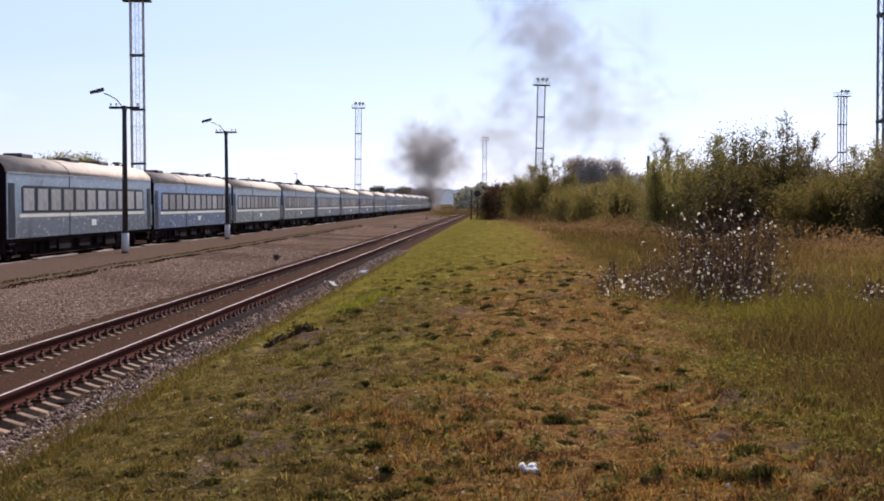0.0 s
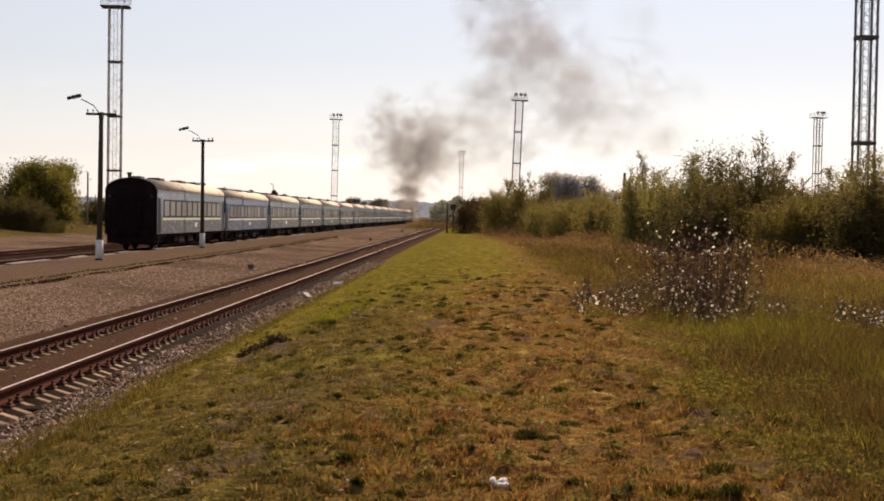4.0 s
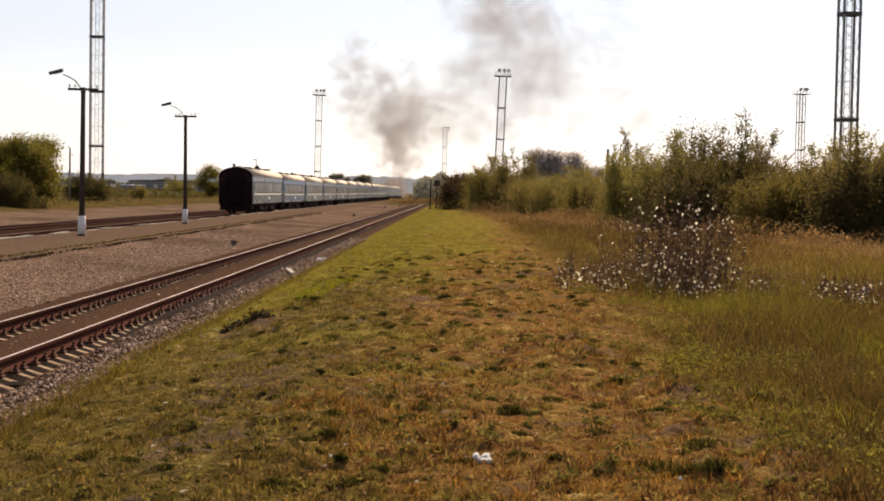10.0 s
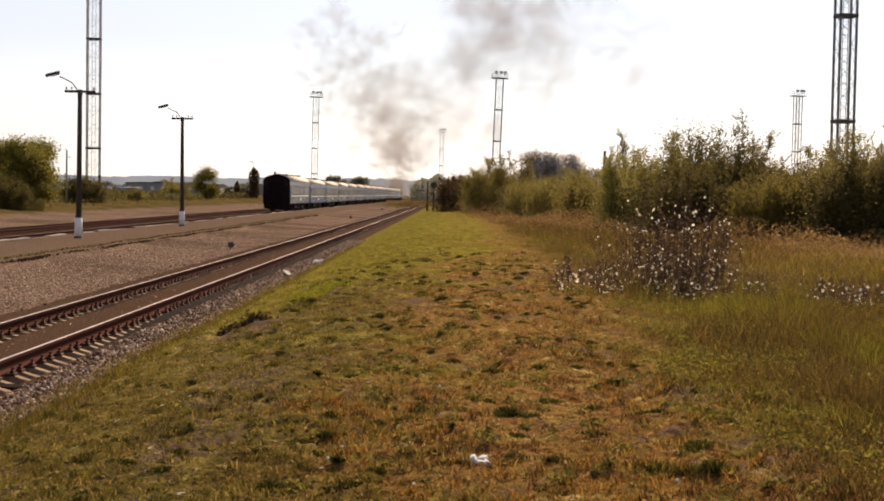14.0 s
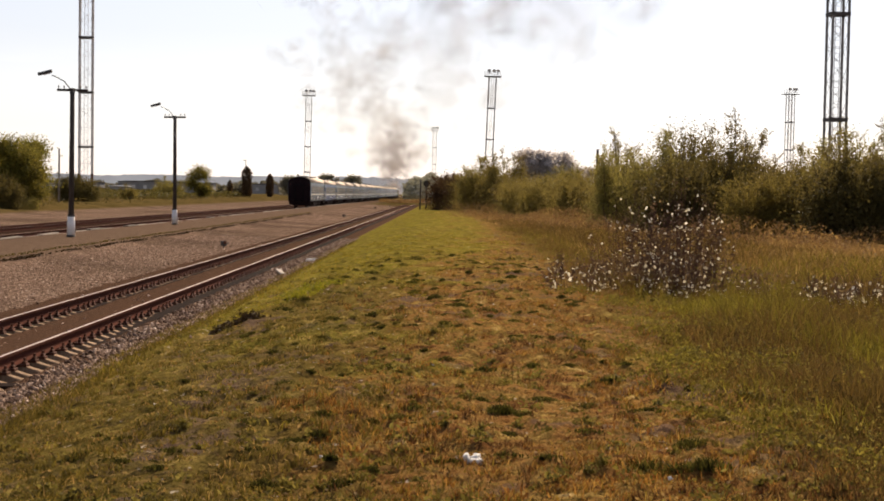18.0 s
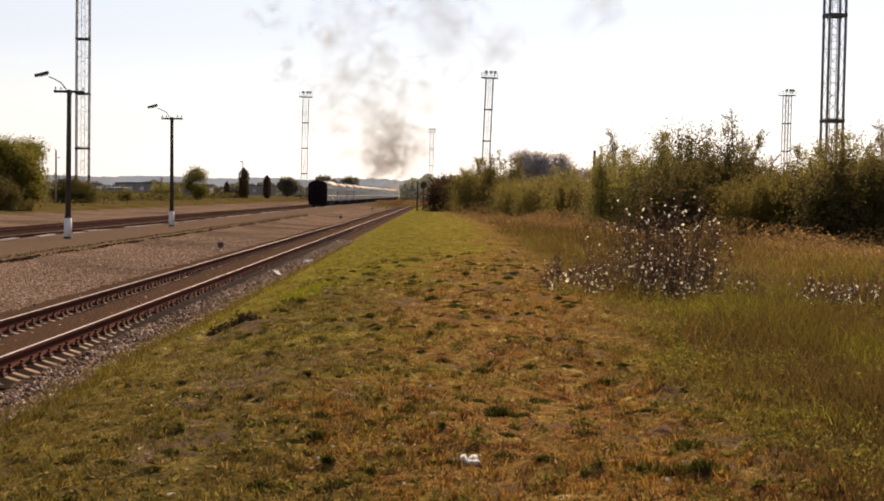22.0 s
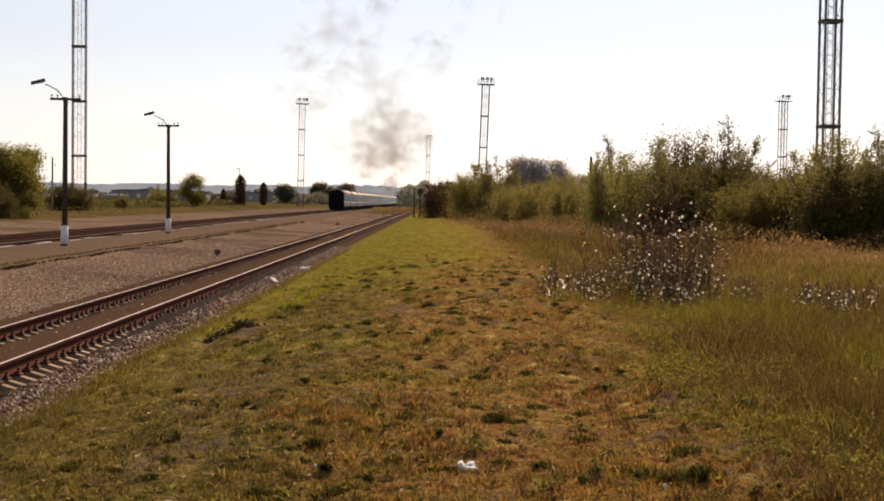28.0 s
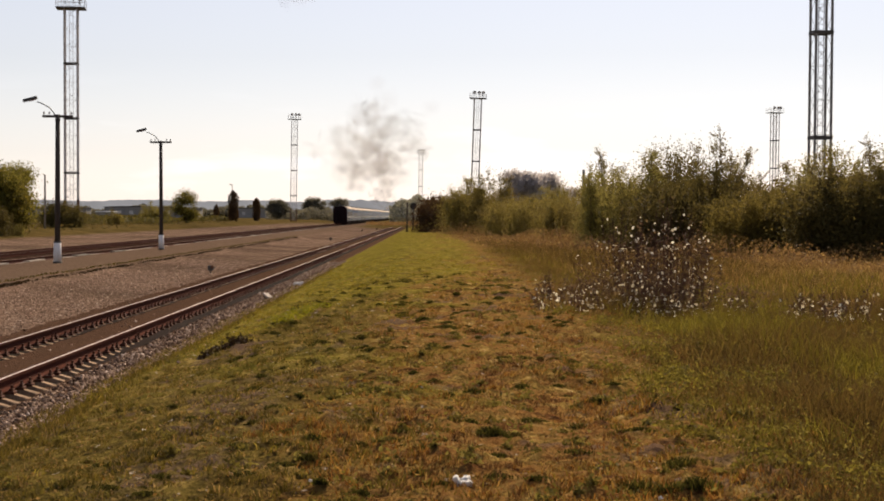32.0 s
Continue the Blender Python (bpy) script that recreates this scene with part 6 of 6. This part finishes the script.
tufts = new("grass_tufts", blades("grass_tufts", mids, size[:, 1] * (0.35 + 0.85 * dome) * rng_mound.uniform(0.6, 1.1, len(mids)), rng_mound.uniform(0.008, 0.018, len(mids)), rng_mound.uniform(0.2, 0.9, len(mids)), M["tuft_leaf"], rng_mound))
tagged(tufts, "short dark-green grass tufts on the dry bank", "grass", kind="stuff")
spots = []
for k in range(5):
    x, y = -2.62 + 0.12 * k, 27.0 + 0.55 * k
    spots.append(np.array([x, y, ground_at(x, y) + 0.05]) + rng_mound.normal(0, 1, (260, 3)) * np.array([0.12, 0.14, 0.03]))
spots = np.concatenate(spots)
lush = new("lush_grass", leaves("lush_grass", spots, rng_mound.uniform(0.02, 0.045, len(spots)), M["lush"], rng_mound))
tagged(lush, "streak of lush yellow-green grass on the slope", "grass", kind="stuff")


# ---- buildings far off ----
def shed(x, y, w, d, h, label, white):
    b = thing("building", pose(x, y, 0.9), label, "building", "far buildings")
    part("wall", Shape().box(-w / 2, w / 2, -d / 2, d / 2, -0.5, h), M["wall"], b)
    part("roof", Shape().sweep([(-w / 2 - 0.4, h), (w / 2 + 0.4, h), (w / 2 + 0.4, h + 0.3), (0, h + 0.05 * d), (-w / 2 - 0.4, h + 0.3)], -d / 2 - 0.4, d / 2 + 0.4), M["metal_roof"] if white else M["dark_steel"], b, "shining metal roof" if white else "")
    for k in range(int(w / 5)):
        part("window", Shape().box(-w / 2 + 2 + 5 * k, -w / 2 + 3.6 + 5 * k, -d / 2 - 0.06, -d / 2 + 0.04, h * 0.4, h * 0.7), M["window_glass"], b)


shed(-140, 657, 7, 9, 3.0, "far low warehouse with shining metal roof", True)
shed(-134, 705, 13, 12, 5.4, "far grey slab building past the field", False)
shed(-117, 716, 17, 12, 4.9, "far long grey building past the field", False)
shed(-186, 760, 30, 12, 5.0, "far grey building among trees", False)
shed(-155, 770, 18, 12, 5.6, "far blue-grey building among trees", False)
shed(-90, 770, 14, 12, 5.0, "far small grey building among trees", False)


# ---- the train's way and its smoke ----
TAIL = [(0, 56.1), (6, 104.0), (13, 162.5), (19, 215.5), (25, 268.0), (32, 329.0)]


def puff_mesh(name, count, seed, smoke):
    """A billow of small thin wisps lying all ways: a few soft lumps within a ball of unit radius."""
    rng = np.random.default_rng(seed)
    lumps = rng.normal(0, 1, (6, 3))
    lumps *= (rng.uniform(0.1, 0.7, 6) / np.linalg.norm(lumps, axis=1))[:, None]
    c = lumps[rng.integers(0, 6, count)] + rng.normal(0, 1, (count, 3)) * rng.uniform(0.16, 0.40, count)[:, None]
    square = np.array([(-0.5, -0.5, 0), (0.5, -0.5, 0), (0.5, 0.5, 0), (-0.5, 0.5, 0)])
    v = np.einsum("nij,kj->nki", turns(rng, count), square) * rng.uniform(0.65, 1.25, count)[:, None, None] + c[:, None]
    me = loose_mesh(name, v.reshape(-1, 3), np.arange(4 * count).reshape(count, 4), M[smoke])
    me.uv_layers.new(name="wisp").data.foreach_set("uv", np.tile(square[:, :2] + 0.5, (count, 1)).astype(np.float32).ravel())
    return me


THIN = [puff_mesh("puff", 24, k, "thin_smoke") for k in range(1, 9)]
DENSE = [puff_mesh("puff", 16, k, "dense_smoke") for k in range(11, 19)]
plume = thing("smoke_plume", pose(0, 0, 0), "drifting grey-brown diesel smoke thinning into the sky", "smoke")
DRIFT = []


def cloud(count, size, rows, kinds=THIN):
    """Puffs that drift apart as their cloud (x, y, z and its half width, depth and height) widens."""
    rng = random.Random(count * 31 + len(DRIFT))
    for k in range(count):
        ob = part("smoke_puff", kinds[len(DRIFT) % len(kinds)], None, plume)
        ob["kind"] = "stuff"
        ob.scale = (size * 1.3, size * 1.3, size * 1.15)
        far, turn = 0.95 * ((k + 0.3) / count) ** 0.68, 2.4 * k + rng.uniform(-0.5, 0.5)
        u, w, v = far * math.cos(turn), far * math.sin(turn), rng.uniform(-1, 1)
        spin = rng.uniform(-1.5, 1.5)
        DRIFT.append((ob, [(t, pose(x + u * rx, y + v * ry, z + w * rz, 0, 0, 40 * k + spin * t)) for t, x, y, z, rx, ry, rz in rows]))


cloud(12, 9.5, [(0, 10.7, 380.0, 46.0, 10.5, 6.0, 18.0), (3, 10.7, 380.0, 47.0, 11.5, 7.0, 18.0), (8, 11.0, 380.0, 46.5, 14.0, 8.0, 20.0), (14, 11.0, 380.0, 51.0, 19.0, 9.0, 22.0), (20, 12.0, 380.0, 66.0, 34.0, 9.5, 34.0), (24, 13.6, 380.0, 82.0, 43.0, 11.0, 38.0), (32, 25.5, 380.0, 112.0, 58.0, 13.5, 44.0)])
cloud(7, 10.5, [(0, 25.1, 370.0, 25.6, 12.3, 7.4, 16.4), (2, 29.2, 370.0, 32.6, 14.4, 8.6, 16.4), (8, 26.1, 370.0, 29.5, 17.8, 10.7, 19.2), (13, 19.4, 370.0, 39.3, 24.7, 12.3, 23.0), (20, 14.3, 370.0, 70.0, 42.0, 12.3, 38.0), (32, 18.0, 370.0, 108.0, 60.0, 14.0, 46.0)])
cloud(6, 9.0, [(0, 3.5, 390.0, 21.2, 8.7, 5.2, 11.6), (2, 2.8, 390.0, 28.4, 11.6, 6.9, 13.0), (8, 4.5, 390.0, 27.8, 11.6, 6.9, 13.7), (13, -2.4, 390.0, 28.0, 15.6, 7.8, 15.6), (20, -4.6, 390.0, 46.4, 23.8, 9.5, 21.7), (32, -9.7, 390.0, 92.0, 39.0, 13.0, 28.6)])
cloud(12, 5.6, [(0, -22.7, 435.0, 15.5, 6.4, 3.1, 6.6), (2, -22.6, 435.0, 21.5, 7.2, 4.1, 7.6), (6, -24.4, 435.0, 27.3, 8.4, 5.0, 8.9), (8, -25.2, 435.0, 28.6, 10.0, 6.0, 10.0), (10, -27.8, 435.0, 31.0, 10.8, 6.0, 11.5), (13, -31.4, 435.0, 37.7, 14.0, 6.4, 15.5), (20, -33.5, 435.0, 54.0, 31.0, 6.0, 36.0), (24, -36.7, 435.0, 72.0, 40.0, 6.8, 42.0), (28, -40.7, 435.0, 98.0, 50.0, 7.7, 46.0), (32, -44.1, 435.0, 120.0, 44.0, 8.7, 36.0)], DENSE)
cloud(9, 7.0, [(0, -16.9, 432.0, 16.2, 5.6, 3.4, 5.6), (2, -12.1, 432.0, 22.7, 7.2, 4.3, 7.2), (8, -13.3, 432.0, 24.6, 9.9, 6.0, 7.7), (10, -15.7, 432.0, 26.2, 10.7, 6.0, 8.6), (13, -20.1, 432.0, 29.7, 11.9, 6.0, 10.6), (20, -24.0, 432.0, 33.3, 16.8, 6.7, 14.4), (24, -23.7, 432.0, 36.3, 21.1, 7.7, 18.5), (28, -26.0, 432.0, 48.3, 25.9, 8.6, 23.0), (32, -25.0, 432.0, 85.7, 31.7, 10.6, 25.9)])
cloud(15, 4.1, [(0, -19.8, 432.1, 4.2, 1.0, 14.0, 1.2), (1, -19.8, 440.1, 4.6, 1.0, 9.0, 1.2), (3, -19.8, 466.0, 9.0, 2.0, 2.0, 2.4), (6, -19.6, 500.0, 12.6, 3.0, 3.0, 3.4), (8, -19.4, 500.0, 13.0, 4.8, 3.0, 4.6), (10, -18.4, 500.0, 13.5, 6.4, 3.7, 4.8), (13, -17.2, 500.0, 14.6, 8.2, 4.2, 5.8), (20, -15.2, 500.0, 17.1, 9.4, 5.1, 8.6), (24, -16.2, 500.0, 19.9, 10.8, 5.8, 9.8), (28, -15.6, 500.0, 23.3, 13.2, 6.4, 11.2), (32, -17.4, 500.0, 25.1, 15.5, 6.9, 13.0)], DENSE)
cloud(10, 7.5, [(0, -16.9, 432.0, 16.2, 5.6, 3.4, 5.6), (8, -13.3, 432.0, 22.0, 9.0, 6.0, 7.7), (14, -15.0, 460.0, 19.5, 9.0, 6.0, 8.5), (20, -15.9, 500.0, 18.1, 8.5, 5.0, 8.6), (24, -17.0, 500.0, 19.9, 9.6, 5.8, 9.0), (28, -15.6, 500.0, 23.3, 13.0, 6.4, 11.0), (32, -17.4, 500.0, 25.1, 15.0, 7.0, 13.0)])
cloud(9, 4.2, [(0, -19.8, 432.1, 4.2, 1.0, 9.0, 1.2), (6, -19.8, 480.0, 4.2, 1.0, 9.0, 1.2), (13, -19.8, 538.5, 4.2, 1.0, 9.0, 1.2), (16, -18.1, 560.0, 10.8, 2.9, 1.7, 2.5), (20, -20.4, 560.0, 11.6, 5.2, 3.1, 3.7), (24, -22.1, 560.0, 14.9, 7.3, 4.4, 5.2), (28, -23.3, 560.0, 17.6, 10.0, 6.0, 6.6), (32, -23.9, 560.0, 19.6, 10.4, 6.2, 7.9)], DENSE)
cloud(8, 3.6, [(0, -19.8, 432.1, 4.2, 1.0, 9.0, 1.2), (6, -19.8, 480.0, 4.2, 1.0, 9.0, 1.2), (13, -19.8, 538.5, 4.2, 1.0, 9.0, 1.2), (19, -19.8, 591.5, 4.2, 1.0, 9.0, 1.2), (25, -19.8, 644.0, 4.2, 1.0, 9.0, 1.2), (28, -21.5, 690.0, 10.0, 3.1, 1.8, 4.1), (30, -21.0, 690.0, 11.8, 4.2, 2.3, 5.0), (32, -21.4, 690.0, 13.6, 5.4, 3.1, 6.0)], DENSE)
cloud(5, 1.4, [(t, FAR_X, y + 380, 5.6, 1.2, 3.0, 1.2) for t, y in TAIL], DENSE)

# ---- pieces of the near track ----
SLEEPER = sleeper_shape().mesh("sleeper", M["sleeper"])
CLIP = Shape().box(-0.15, 0.15, -0.085, 0.085, 0.0, 0.036, 0.004).box(-0.13, -0.08, -0.06, 0.06, 0.036, 0.075, 0.006).box(0.08, 0.13, -0.06, 0.06, 0.036, 0.075, 0.006).rod((-0.105, 0, 0.075), (-0.105, 0, 0.115), 0.022).rod((0.105, 0, 0.075), (0.105, 0, 0.115), 0.022).mesh("rail_clip", M["clip"])
jitter = random.Random(8)
for k in range(300):
    y = 11.0 + 0.50 * k
    s = again("sleeper", SLEEPER, TRACK, pose(NEAR_X + jitter.uniform(-0.03, 0.03), y, NEAR_TOP - 0.212 + jitter.uniform(-0.008, 0.004), 0, 0, jitter.uniform(-0.6, 0.6)))
    if k < 170:
        for side in (-0.796, 0.796):
            again("rail_clip", CLIP, s, pose(side, 0, 0.0))



def motions():
    for k, car in enumerate(CARS):
        walk(car, [(t, pose(FAR_X, y + PITCH * k, FAR_TOP)) for t, y in TAIL])
    for k, loco in enumerate(LOCOS):
        walk(loco, [(t, pose(FAR_X, y + PITCH * 15 + 0.1 + 17.0 * k, FAR_TOP)) for t, y in TAIL])
    for ob, rows in DRIFT:
        walk(ob, rows)


motions()
